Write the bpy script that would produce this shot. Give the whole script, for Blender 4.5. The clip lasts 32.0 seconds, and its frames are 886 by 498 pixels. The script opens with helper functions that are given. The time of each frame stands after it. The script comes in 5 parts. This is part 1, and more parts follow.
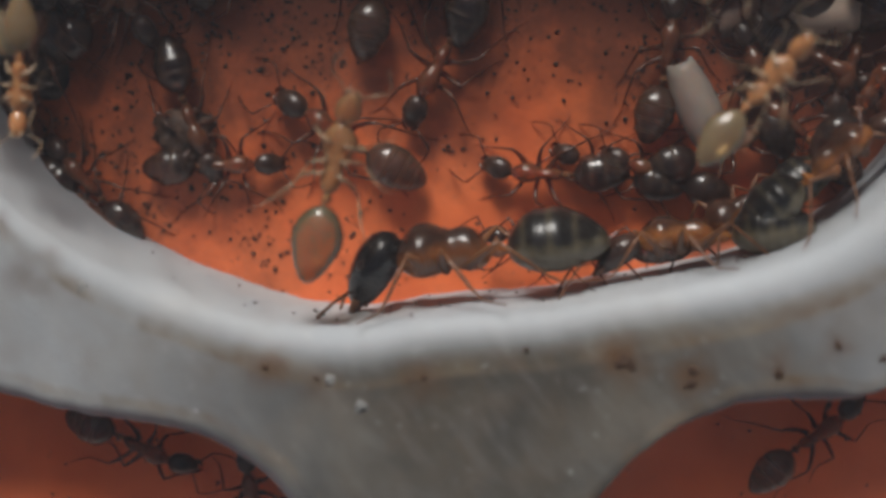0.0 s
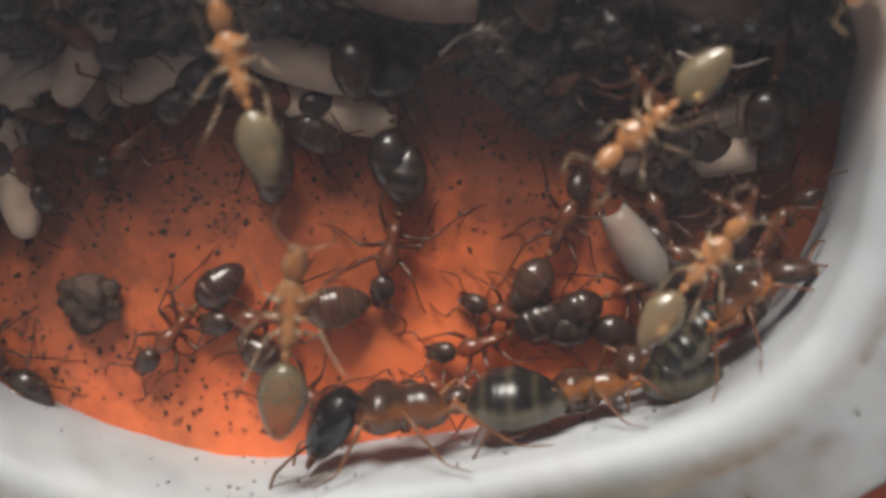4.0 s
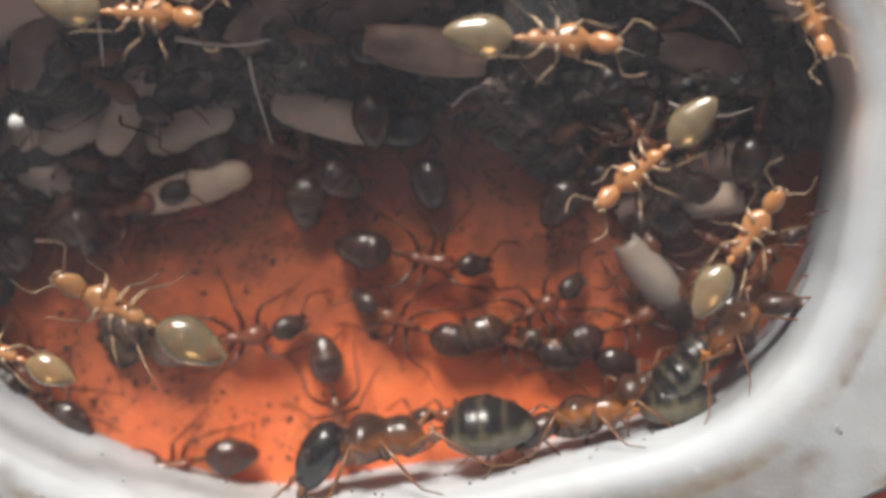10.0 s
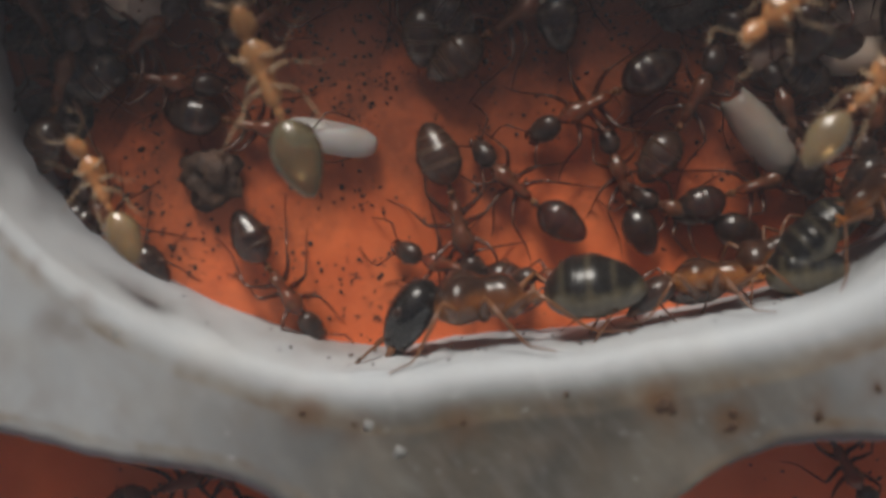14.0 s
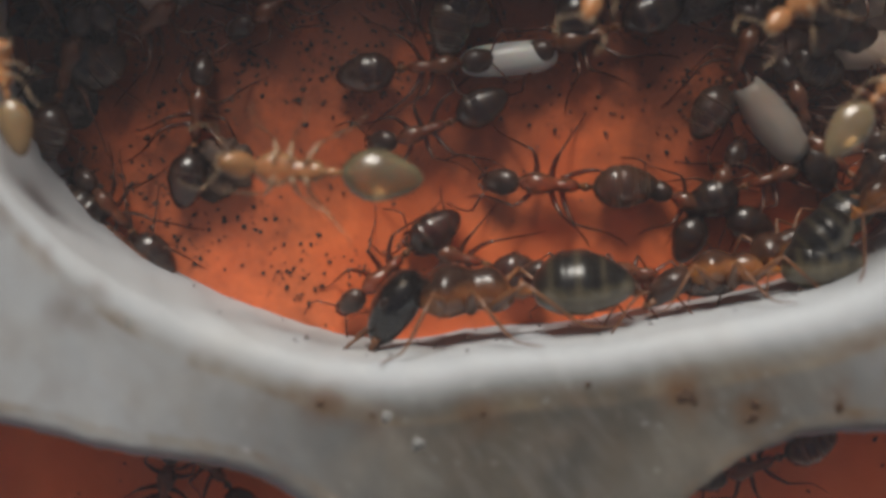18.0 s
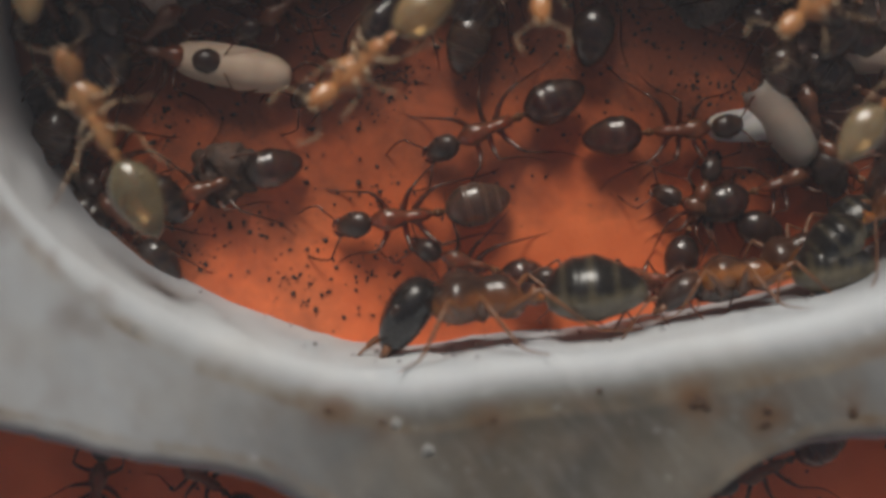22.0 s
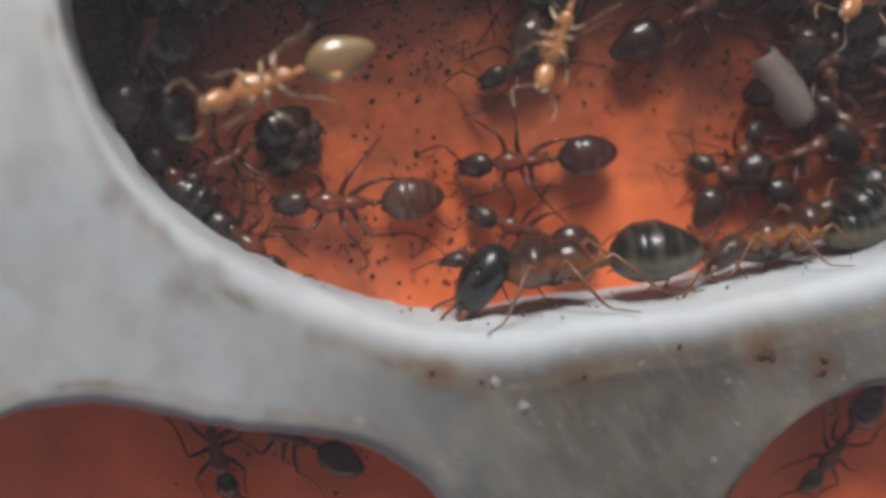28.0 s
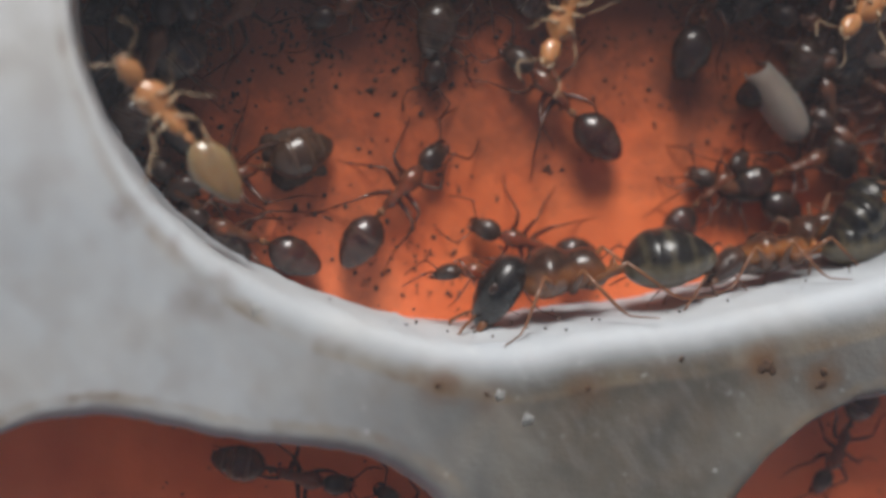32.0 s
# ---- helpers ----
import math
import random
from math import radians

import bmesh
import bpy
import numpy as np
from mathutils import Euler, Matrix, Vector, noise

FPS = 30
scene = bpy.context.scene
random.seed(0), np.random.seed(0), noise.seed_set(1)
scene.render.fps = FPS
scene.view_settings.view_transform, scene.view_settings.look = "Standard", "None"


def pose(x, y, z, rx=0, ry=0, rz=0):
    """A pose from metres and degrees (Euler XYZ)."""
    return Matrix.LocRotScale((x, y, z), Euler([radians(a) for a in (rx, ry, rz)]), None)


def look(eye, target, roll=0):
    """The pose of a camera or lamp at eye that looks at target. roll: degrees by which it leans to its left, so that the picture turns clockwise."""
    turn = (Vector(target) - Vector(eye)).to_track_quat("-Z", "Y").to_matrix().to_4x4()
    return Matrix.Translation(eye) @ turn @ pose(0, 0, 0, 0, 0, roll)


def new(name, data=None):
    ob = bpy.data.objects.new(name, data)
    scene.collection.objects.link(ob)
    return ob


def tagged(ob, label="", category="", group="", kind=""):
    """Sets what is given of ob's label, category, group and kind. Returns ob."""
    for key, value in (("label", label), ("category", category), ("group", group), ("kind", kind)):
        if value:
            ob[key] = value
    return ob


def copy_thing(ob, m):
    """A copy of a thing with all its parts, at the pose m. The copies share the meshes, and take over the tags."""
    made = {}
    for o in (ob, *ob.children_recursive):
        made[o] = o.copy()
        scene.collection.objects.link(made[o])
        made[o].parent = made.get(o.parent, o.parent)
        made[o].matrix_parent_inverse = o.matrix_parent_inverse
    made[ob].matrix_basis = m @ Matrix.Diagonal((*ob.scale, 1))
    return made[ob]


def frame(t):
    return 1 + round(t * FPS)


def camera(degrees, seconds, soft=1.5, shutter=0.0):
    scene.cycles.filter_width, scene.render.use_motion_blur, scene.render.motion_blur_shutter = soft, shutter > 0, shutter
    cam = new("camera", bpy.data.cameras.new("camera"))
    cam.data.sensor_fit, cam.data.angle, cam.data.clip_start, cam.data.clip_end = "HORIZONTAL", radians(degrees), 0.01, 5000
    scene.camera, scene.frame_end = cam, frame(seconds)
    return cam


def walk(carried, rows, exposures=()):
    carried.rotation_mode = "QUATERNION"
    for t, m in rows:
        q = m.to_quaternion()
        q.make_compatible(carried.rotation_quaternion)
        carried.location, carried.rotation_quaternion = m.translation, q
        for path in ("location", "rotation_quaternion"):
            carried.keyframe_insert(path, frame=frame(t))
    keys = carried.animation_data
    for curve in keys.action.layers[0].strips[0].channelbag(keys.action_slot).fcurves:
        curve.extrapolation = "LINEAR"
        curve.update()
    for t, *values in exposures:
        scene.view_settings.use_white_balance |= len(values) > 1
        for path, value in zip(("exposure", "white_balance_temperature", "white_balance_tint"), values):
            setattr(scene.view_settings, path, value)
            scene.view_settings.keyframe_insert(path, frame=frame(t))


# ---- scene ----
cam = camera(36, 32.0, soft=3.5)
cam.data.dof.use_dof, cam.data.dof.focus_distance, cam.data.dof.aperture_fstop = True, 0.067, 22
walk(cam, [
    (0, pose(0.00978, 0.01660, 0.05912, -10.12, 4.37, -0.69)), (0.5, pose(0.00744, 0.01736, 0.05954, -10.30, 2.78, -0.40)),
    (1, pose(0.00789, 0.01688, 0.05936, -10.47, 3.08, -0.77)), (1.5, pose(0.00753, 0.01649, 0.05947, -10.22, 2.75, -0.47)),
    (2, pose(0.01061, 0.01767, 0.06103, -9.90, 3.85, -1.03)), (2.5, pose(0.01207, 0.02030, 0.05821, -10.08, 2.23, -2.38)),
    (3, pose(0.01124, 0.02367, 0.05568, -10.96, 0.65, -3.04)), (3.5, pose(0.01099, 0.02471, 0.05616, -11.03, 0.82, -2.96)),
    (5.5, pose(0.01126, 0.02351, 0.06144, -7.65, 2.38, -3.03)), (6, pose(0.01254, 0.02200, 0.06107, -6.80, 3.28, -2.82)),
    (6.5, pose(0.01233, 0.02272, 0.06094, -7.32, 2.82, -2.82)), (7, pose(0.01128, 0.02505, 0.06143, -7.81, 2.01, -3.23)),
    (7.5, pose(0.01057, 0.02691, 0.06161, -8.61, 1.42, -3.58)), (8, pose(0.00940, 0.02795, 0.06198, -8.91, 0.96, -3.66)),
    (8.5, pose(0.00908, 0.02775, 0.06153, -8.52, 0.73, -3.47)), (9, pose(0.00949, 0.02648, 0.06175, -8.18, 0.89, -3.46)),
    (9.5, pose(0.00941, 0.02532, 0.06201, -8.07, 0.73, -3.46)), (10, pose(0.01067, 0.02400, 0.06322, -7.81, 1.13, -3.23)),
    (10.5, pose(0.01089, 0.02267, 0.06465, -7.27, 1.58, -2.75)), (11, pose(0.01171, 0.02250, 0.06391, -8.41, 2.59, -2.68)),
    (11.5, pose(0.01131, 0.02186, 0.06338, -9.18, 2.72, -2.13)), (12, pose(0.01073, 0.01901, 0.06021, -8.57, 3.39, -1.95)),
    (12.5, pose(0.00969, 0.01792, 0.05930, -8.66, 3.54, -1.77)), (13, pose(0.00739, 0.01711, 0.05871, -8.60, 2.96, -1.45)),
    (13.5, pose(0.00661, 0.01733, 0.05826, -9.24, 2.84, -1.04)), (15.5, pose(0.00429, 0.01851, 0.06237, -9.37, 0.91, -0.02)), (16, pose(0.00381, 0.01703, 0.06138, -8.27, 0.50, -0.06)),
    (16.5, pose(0.00406, 0.01673, 0.06074, -8.70, 0.91, -0.10)), (17, pose(0.00409, 0.01617, 0.05899, -8.53, 1.27, -0.08)),
    (17.5, pose(0.00345, 0.01535, 0.05845, -8.09, 0.69, 0.02)), (18, pose(0.00263, 0.01639, 0.05846, -8.61, 0.22, 0.04)),
    (18.5, pose(0.00187, 0.01621, 0.05850, -8.27, -0.08, 0.11)), (19, pose(0.00145, 0.01560, 0.05877, -7.56, -0.52, 0.43)),
    (19.5, pose(0.00141, 0.01659, 0.05838, -7.93, -0.42, 0.32)), (20, pose(0.00191, 0.01853, 0.05765, -9.83, -0.27, 0.33)),
    (20.5, pose(0.00136, 0.01731, 0.05733, -9.75, -0.61, 0.16)), (21, pose(0.00186, 0.01566, 0.05785, -8.60, -0.31, -0.06)),
    (21.5, pose(0.00257, 0.01493, 0.05840, -7.60, 0.35, -0.16)), (22, pose(0.00185, 0.01618, 0.05794, -8.27, -0.11, 0.03)),
    (22.5, pose(0.00174, 0.01680, 0.05755, -8.42, -0.19, 0.21)), (23, pose(0.00116, 0.01721, 0.05624, -8.76, -0.64, 0.21)),
    (23.5, pose(0.00165, 0.01740, 0.05626, -9.05, -0.17, -0.07)), (24, pose(0.00206, 0.01677, 0.05686, -9.20, 0.06, -0.19)),
    (24.5, pose(0.00203, 0.01600, 0.05709, -8.90, 0.01, -0.18)), (26.5, pose(-0.00637, 0.01397, 0.05962, -7.32, -5.63, 0.47)),
    (27, pose(-0.01097, 0.01320, 0.06012, -7.34, -8.99, 0.60)), (27.5, pose(-0.01232, 0.01540, 0.06069, -9.23, -9.33, 0.54)),
    (28, pose(-0.01374, 0.01685, 0.05931, -10.03, -10.48, 0.89)), (28.5, pose(-0.01506, 0.01698, 0.06061, -9.54, -10.96, 1.26)),
    (29, pose(-0.01619, 0.01727, 0.06056, -9.74, -12.18, 1.44)), (29.5, pose(-0.01562, 0.01677, 0.06071, -9.47, -11.93, 1.20)),
    (30, pose(-0.01505, 0.01740, 0.06035, -10.01, -11.71, 1.30)), (30.5, pose(-0.01476, 0.01723, 0.05986, -10.35, -11.53, 1.10)),
    (31, pose(-0.01475, 0.01671, 0.06001, -10.12, -11.37, 0.97)), (31.5, pose(-0.01426, 0.01596, 0.06005, -9.24, -10.71, 0.60)),
    (32, pose(-0.01486, 0.01742, 0.05971, -9.94, -11.13, 1.12))],
    exposures=[(0, -0.21, 6650, 10), (1, -0.17, 6650, 10), (2, 0.09, 6650, 10), (3, 0.07, 6650, 10), (3.5, 0.19, 6900, 10), (5.5, 0.59, 6900, 10), (7.5, 0.81, 6900, 10), (9, 0.99, 6900, 10), (10, 0.81, 6900, 10), (11, 0.39, 6900, 10), (12, -0.11, 6900, 10), (13.5, -0.15, 6900, 10), (18, -0.06, 6950, 10), (22, -0.17, 6950, 10), (23, -0.33, 6950, 10), (24.5, -0.09, 6950, 10), (26.5, 0.23, 6500, 10), (32, 0.23, 6500, 10)])

MM = 0.001
FLOOR_Z = -10.0          # main chamber's floor, in millimetres below the plaster's top
LOW_Z = -5.5             # floor of the two shallower chambers

# ---- light: a wide soft window light from beyond the nest, and sky ----
world = bpy.data.worlds.new("sky")
scene.world = world
world.use_nodes = True
wn = world.node_tree.nodes
sky = wn.new("ShaderNodeTexSky")
sky.sky_type, sky.sun_disc = "NISHITA", False
sky.sun_elevation, sky.sun_rotation = radians(28), radians(-8)
sky.air_density, sky.dust_density, sky.ozone_density = 0.75, 4.0, 0.3
world.node_tree.links.new(sky.outputs[0], wn["Background"].inputs[0])
wn["Background"].inputs[1].default_value = 0.068
sun = new("sun", bpy.data.lights.new("sun", "SUN"))
sun.data.energy, sun.data.angle, sun.data.color = 4.6, radians(24), (1.0, 0.98, 0.96)
sun.matrix_world = look((-0.07, 0.50, 0.268), (0, 0, 0))


# ---- materials ----
def mat(name, low, high, size=1.0, rough=0.5, bump=0.02, fine=0.15, coat=0.0, spread=0.25, sss=0.0, alpha=1.0):
    """Colour between low and high by noise of the given size in mm, with fine grain and relief in mm."""
    m = bpy.data.materials.new(name)
    m.use_nodes = True
    nt = m.node_tree
    n, l = nt.nodes, nt.links
    b = n["Principled BSDF"]
    tc = n.new("ShaderNodeTexCoord")
    a = n.new("ShaderNodeTexNoise")
    a.inputs["Scale"].default_value, a.inputs["Detail"].default_value = 1 / (size * MM), 5
    l.new(tc.outputs["Object"], a.inputs["Vector"])
    ramp = n.new("ShaderNodeValToRGB")
    ramp.color_ramp.elements[0].position, ramp.color_ramp.elements[1].position = 0.5 - spread, 0.5 + spread
    ramp.color_ramp.elements[0].color, ramp.color_ramp.elements[1].color = (*low, 1), (*high, 1)
    l.new(a.outputs["Fac"], ramp.inputs["Fac"])
    l.new(ramp.outputs["Color"], b.inputs["Base Color"])
    g = n.new("ShaderNodeTexNoise")
    g.inputs["Scale"].default_value, g.inputs["Detail"].default_value = 1 / (fine * MM), 4
    l.new(tc.outputs["Object"], g.inputs["Vector"])
    bp = n.new("ShaderNodeBump")
    bp.inputs["Strength"].default_value, bp.inputs["Distance"].default_value = 1.0, bump * MM
    l.new(g.outputs["Fac"], bp.inputs["Height"])
    l.new(bp.outputs["Normal"], b.inputs["Normal"])
    rm = n.new("ShaderNodeMapRange")
    rm.inputs["To Min"].default_value, rm.inputs["To Max"].default_value = max(0.02, rough - 0.1), min(1, rough + 0.1)
    l.new(g.outputs["Fac"], rm.inputs["Value"])
    l.new(rm.outputs["Result"], b.inputs["Roughness"])
    b.inputs["Coat Weight"].default_value, b.inputs["Coat Roughness"].default_value, b.inputs["Coat IOR"].default_value = coat * 0.8, 0.1, 1.5
    b.inputs["Alpha"].default_value = alpha
    if sss:
        b.inputs["Subsurface Weight"].default_value = sss
        b.inputs["Subsurface Radius"].default_value = (1.0, 0.5, 0.3)
        b.inputs["Subsurface Scale"].default_value = 0.5 * MM
    return m


def banded(name, dark, band, size=1.0, rough=0.22, bands=((-1.25, 0.09), (-2.2, 0.1), (-3.0, 0.08)), tan=None, belly=None, alpha=1.0, sss=0.0, strong=0.2, coat=1.0):
    """A gaster's skin: dark plates with paler rims where one plate ends over the next (places along its length in mm)."""
    m = mat(name, [c * 0.7 for c in dark], dark, size, rough, 0.006, 0.08, coat=coat, alpha=alpha, sss=sss)
    nt = m.node_tree
    n, l = nt.nodes, nt.links
    base = n["Principled BSDF"].inputs["Base Color"]
    colour = base.links[0].from_socket
    tc = n.new("ShaderNodeTexCoord")
    sp = n.new("ShaderNodeSeparateXYZ")
    l.new(tc.outputs["Object"], sp.inputs[0])
    if tan:
        # some ants are paler, distended ones
        info, pick, tone = n.new("ShaderNodeObjectInfo"), n.new("ShaderNodeMapRange"), n.new("ShaderNodeMixRGB")
        pick.inputs["From Min"].default_value, pick.inputs["From Max"].default_value = 0.5, 1.0
        l.new(info.outputs["Random"], pick.inputs["Value"])
        l.new(pick.outputs["Result"], tone.inputs["Fac"])
        l.new(colour, tone.inputs["Color1"])
        tone.inputs["Color2"].default_value = (*tan, 1)
        colour = tone.outputs["Color"]
    if belly:
        # the stretched skin below shows olive between the black plates
        blot, edge, under, tone = n.new("ShaderNodeTexNoise"), n.new("ShaderNodeMath"), n.new("ShaderNodeMapRange"), n.new("ShaderNodeMixRGB")
        blot.inputs["Scale"].default_value = 1 / (0.6 * MM)
        l.new(tc.outputs["Object"], blot.inputs["Vector"])
        edge.operation = "MULTIPLY_ADD"
        l.new(blot.outputs["Fac"], edge.inputs[0])
        edge.inputs[1].default_value = 0.8 * MM
        swell, wave, lobe = (n.new("ShaderNodeMath") for _ in range(3))
        swell.operation, wave.operation, lobe.operation = "MULTIPLY_ADD", "COSINE", "MULTIPLY_ADD"
        l.new(sp.outputs["X"], swell.inputs[0])
        swell.inputs[1].default_value, swell.inputs[2].default_value = 2 * math.pi / (0.95 * MM), 2 * math.pi * 1.24 / 0.95
        l.new(swell.outputs[0], wave.inputs[0])
        l.new(wave.outputs[0], lobe.inputs[0])
        lobe.inputs[1].default_value = 0.06 * MM
        l.new(sp.outputs["Z"], lobe.inputs[2])
        l.new(lobe.outputs[0], edge.inputs[2])
        under.interpolation_type = "SMOOTHSTEP"
        for key, v in (("From Min", 0.18 * MM), ("From Max", 0.8 * MM), ("To Min", 1.0), ("To Max", 0.0)):
            under.inputs[key].default_value = v
        l.new(edge.outputs[0], under.inputs["Value"])
        l.new(under.outputs["Result"], tone.inputs["Fac"])
        l.new(colour, tone.inputs["Color1"])
        tone.inputs["Color2"].default_value = (*belly, 1)
        colour = tone.outputs["Color"]
    for at, wide in bands:
        off, d = n.new("ShaderNodeMath"), n.new("ShaderNodeMapRange")
        off.operation = "SUBTRACT"
        l.new(sp.outputs["X"], off.inputs[0])
        off.inputs[1].default_value = at * MM
        size_ = n.new("ShaderNodeMath")
        size_.operation = "ABSOLUTE"
        l.new(off.outputs[0], size_.inputs[0])
        d.interpolation_type = "SMOOTHSTEP"
        for key, v in (("From Min", 0.0), ("From Max", 2.2 * wide * MM), ("To Min", 1.0), ("To Max", 0.0)):
            d.inputs[key].default_value = v
        l.new(size_.outputs[0], d.inputs["Value"])
        mix = n.new("ShaderNodeMixRGB")
        f = n.new("ShaderNodeMath")
        f.operation = "MULTIPLY"
        l.new(d.outputs[0], f.inputs[0])
        f.inputs[1].default_value = strong
        l.new(f.outputs[0], mix.inputs["Fac"])
        l.new(colour, mix.inputs["Color1"])
        mix.inputs["Color2"].default_value = (*band, 1)
        colour = mix.outputs["Color"]
    l.new(colour, base)
    return m


def see_through(m, tint, share, gloss_index=1.9):
    """Lets light pass through a thin-skinned body, tinted, under its own gloss."""
    n, l = m.node_tree.nodes, m.node_tree.links
    clear, skin, gloss, shine, fr = (n.new("ShaderNode" + k) for k in ("BsdfTransparent", "MixShader", "BsdfGlossy", "MixShader", "Fresnel"))
    clear.inputs[0].default_value = (*tint, 1)
    gloss.inputs["Roughness"].default_value = 0.22
    fr.inputs[0].default_value = gloss_index
    skin.inputs[0].default_value = share
    l.new(n["Principled BSDF"].outputs[0], skin.inputs[1])
    l.new(clear.outputs[0], skin.inputs[2])
    l.new(fr.outputs[0], shine.inputs[0])
    l.new(skin.outputs[0], shine.inputs[1])
    l.new(gloss.outputs[0], shine.inputs[2])
    l.new(shine.outputs[0], n["Material Output"].inputs["Surface"])
    return m


def backed(m, dark, low, high):
    """A body whose back is dark and whose sides and hips are paler, between two heights in mm."""
    n, l = m.node_tree.nodes, m.node_tree.links
    base = n["Principled BSDF"].inputs["Base Color"]
    tc, sp, blot, edge, r, mix = (n.new("ShaderNode" + k) for k in ("TexCoord", "SeparateXYZ", "TexNoise", "Math", "MapRange", "MixRGB"))
    l.new(tc.outputs["Object"], sp.inputs[0])
    l.new(tc.outputs["Object"], blot.inputs["Vector"])
    blot.inputs["Scale"].default_value = 1 / (0.8 * MM)
    edge.operation = "MULTIPLY_ADD"
    l.new(blot.outputs["Fac"], edge.inputs[0])
    edge.inputs[1].default_value = 0.7 * MM
    l.new(sp.outputs["Z"], edge.inputs[2])
    r.interpolation_type = "SMOOTHSTEP"
    r.inputs["From Min"].default_value, r.inputs["From Max"].default_value = (low + 0.35) * MM, (high + 0.35) * MM
    l.new(edge.outputs[0], r.inputs["Value"])
    l.new(r.outputs["Result"], mix.inputs["Fac"])
    l.new(base.links[0].from_socket, mix.inputs["Color1"])
    mix.inputs["Color2"].default_value = (*dark, 1)
    l.new(mix.outputs["Color"], base)
    return m


def plaster_material():
    """White plaster, yellowed in blotches, with a rusty dirt line that follows the chamber's rim."""
    m = mat("plaster", (0.314, 0.338, 0.364), (0.395, 0.423, 0.454), 5.0, 0.75, 0.03, 0.22)
    nt = m.node_tree
    n, l = nt.nodes, nt.links
    base = n["Principled BSDF"].inputs["Base Color"]
    colour = base.links[0].from_socket
    tc = n.new("ShaderNodeTexCoord")
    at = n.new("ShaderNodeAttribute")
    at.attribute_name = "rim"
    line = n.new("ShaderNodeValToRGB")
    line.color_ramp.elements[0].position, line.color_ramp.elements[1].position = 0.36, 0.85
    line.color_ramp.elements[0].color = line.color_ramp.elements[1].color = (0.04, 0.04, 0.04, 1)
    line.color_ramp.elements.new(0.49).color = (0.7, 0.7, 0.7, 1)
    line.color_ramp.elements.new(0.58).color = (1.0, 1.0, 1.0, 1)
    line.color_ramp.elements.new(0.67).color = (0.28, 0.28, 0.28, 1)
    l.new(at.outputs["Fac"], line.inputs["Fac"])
    grain = n.new("ShaderNodeTexNoise")
    grain.inputs["Scale"].default_value, grain.inputs["Detail"].default_value = 1 / (1.1 * MM), 5
    l.new(tc.outputs["Object"], grain.inputs["Vector"])
    # faint slanting scrape marks
    turn, streak, lift = n.new("ShaderNodeMapping"), n.new("ShaderNodeTexNoise"), n.new("ShaderNodeMapRange")
    turn.vector_type = "TEXTURE"
    turn.inputs["Rotation"].default_value = (0, 0, radians(-52))
    turn.inputs["Scale"].default_value = (1.0, 0.2, 1.0)
    l.new(tc.outputs["Object"], turn.inputs["Vector"])
    l.new(turn.outputs[0], streak.inputs["Vector"])
    streak.inputs["Scale"].default_value, streak.inputs["Detail"].default_value = 1 / (6 * MM), 4
    lift.inputs["From Min"].default_value, lift.inputs["From Max"].default_value = 0.35, 0.65
    lift.inputs["To Min"].default_value, lift.inputs["To Max"].default_value = 0.0, 0.22
    l.new(streak.outputs["Fac"], lift.inputs["Value"])
    scrape = n.new("ShaderNodeMixRGB")
    l.new(lift.outputs["Result"], scrape.inputs["Fac"])
    l.new(colour, scrape.inputs["Color1"])
    scrape.inputs["Color2"].default_value = (0.34, 0.34, 0.34, 1)
    colour = scrape.outputs["Color"]
    # stronger light towards the far corner, painted as whiter plaster
    dist, lit_share, lit_mix = (n.new("ShaderNode" + k) for k in ("VectorMath", "MapRange", "MixRGB"))
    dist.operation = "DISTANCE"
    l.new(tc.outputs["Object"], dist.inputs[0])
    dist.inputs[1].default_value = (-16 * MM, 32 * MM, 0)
    lit_share.interpolation_type = "SMOOTHSTEP"
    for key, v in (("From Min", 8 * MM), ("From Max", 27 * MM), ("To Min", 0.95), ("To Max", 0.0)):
        lit_share.inputs[key].default_value = v
    l.new(dist.outputs["Value"], lit_share.inputs["Value"])
    l.new(lit_share.outputs["Result"], lit_mix.inputs["Fac"])
    l.new(colour, lit_mix.inputs["Color1"])
    lit_mix.inputs["Color2"].default_value = (0.72, 0.73, 0.74, 1)
    colour = lit_mix.outputs["Color"]
    # grey tone on the flat top by the glass, deepest in a patch between the chambers
    sub = n.new("ShaderNodeVectorMath")
    sub.operation = "DISTANCE"
    l.new(tc.outputs["Object"], sub.inputs[0])
    sub.inputs[1].default_value = (9.0 * MM, -4.6 * MM, 0)
    wob = n.new("ShaderNodeTexNoise")
    wob.inputs["Scale"].default_value, wob.inputs["Detail"].default_value = 1 / (7 * MM), 3
    l.new(tc.outputs["Object"], wob.inputs["Vector"])
    far = n.new("ShaderNodeMath")
    far.operation = "MULTIPLY_ADD"
    l.new(wob.outputs["Fac"], far.inputs[0])
    far.inputs[1].default_value = 3 * MM
    l.new(sub.outputs["Value"], far.inputs[2])
    patch = n.new("ShaderNodeMapRange")
    patch.interpolation_type = "SMOOTHSTEP"
    for key, v in (("From Min", 7 * MM), ("From Max", 27 * MM), ("To Min", 1.0), ("To Max", 0.04)):
        patch.inputs[key].default_value = v
    l.new(far.outputs[0], patch.inputs["Value"])
    top = n.new("ShaderNodeMapRange")
    top.interpolation_type = "SMOOTHSTEP"
    top.inputs["From Min"].default_value, top.inputs["From Max"].default_value = 0.12, 0.5
    l.new(at.outputs["Fac"], top.inputs["Value"])
    grey_share = n.new("ShaderNodeMath")
    grey_share.operation = "MULTIPLY"
    l.new(patch.outputs["Result"], grey_share.inputs[0])
    l.new(top.outputs["Result"], grey_share.inputs[1])
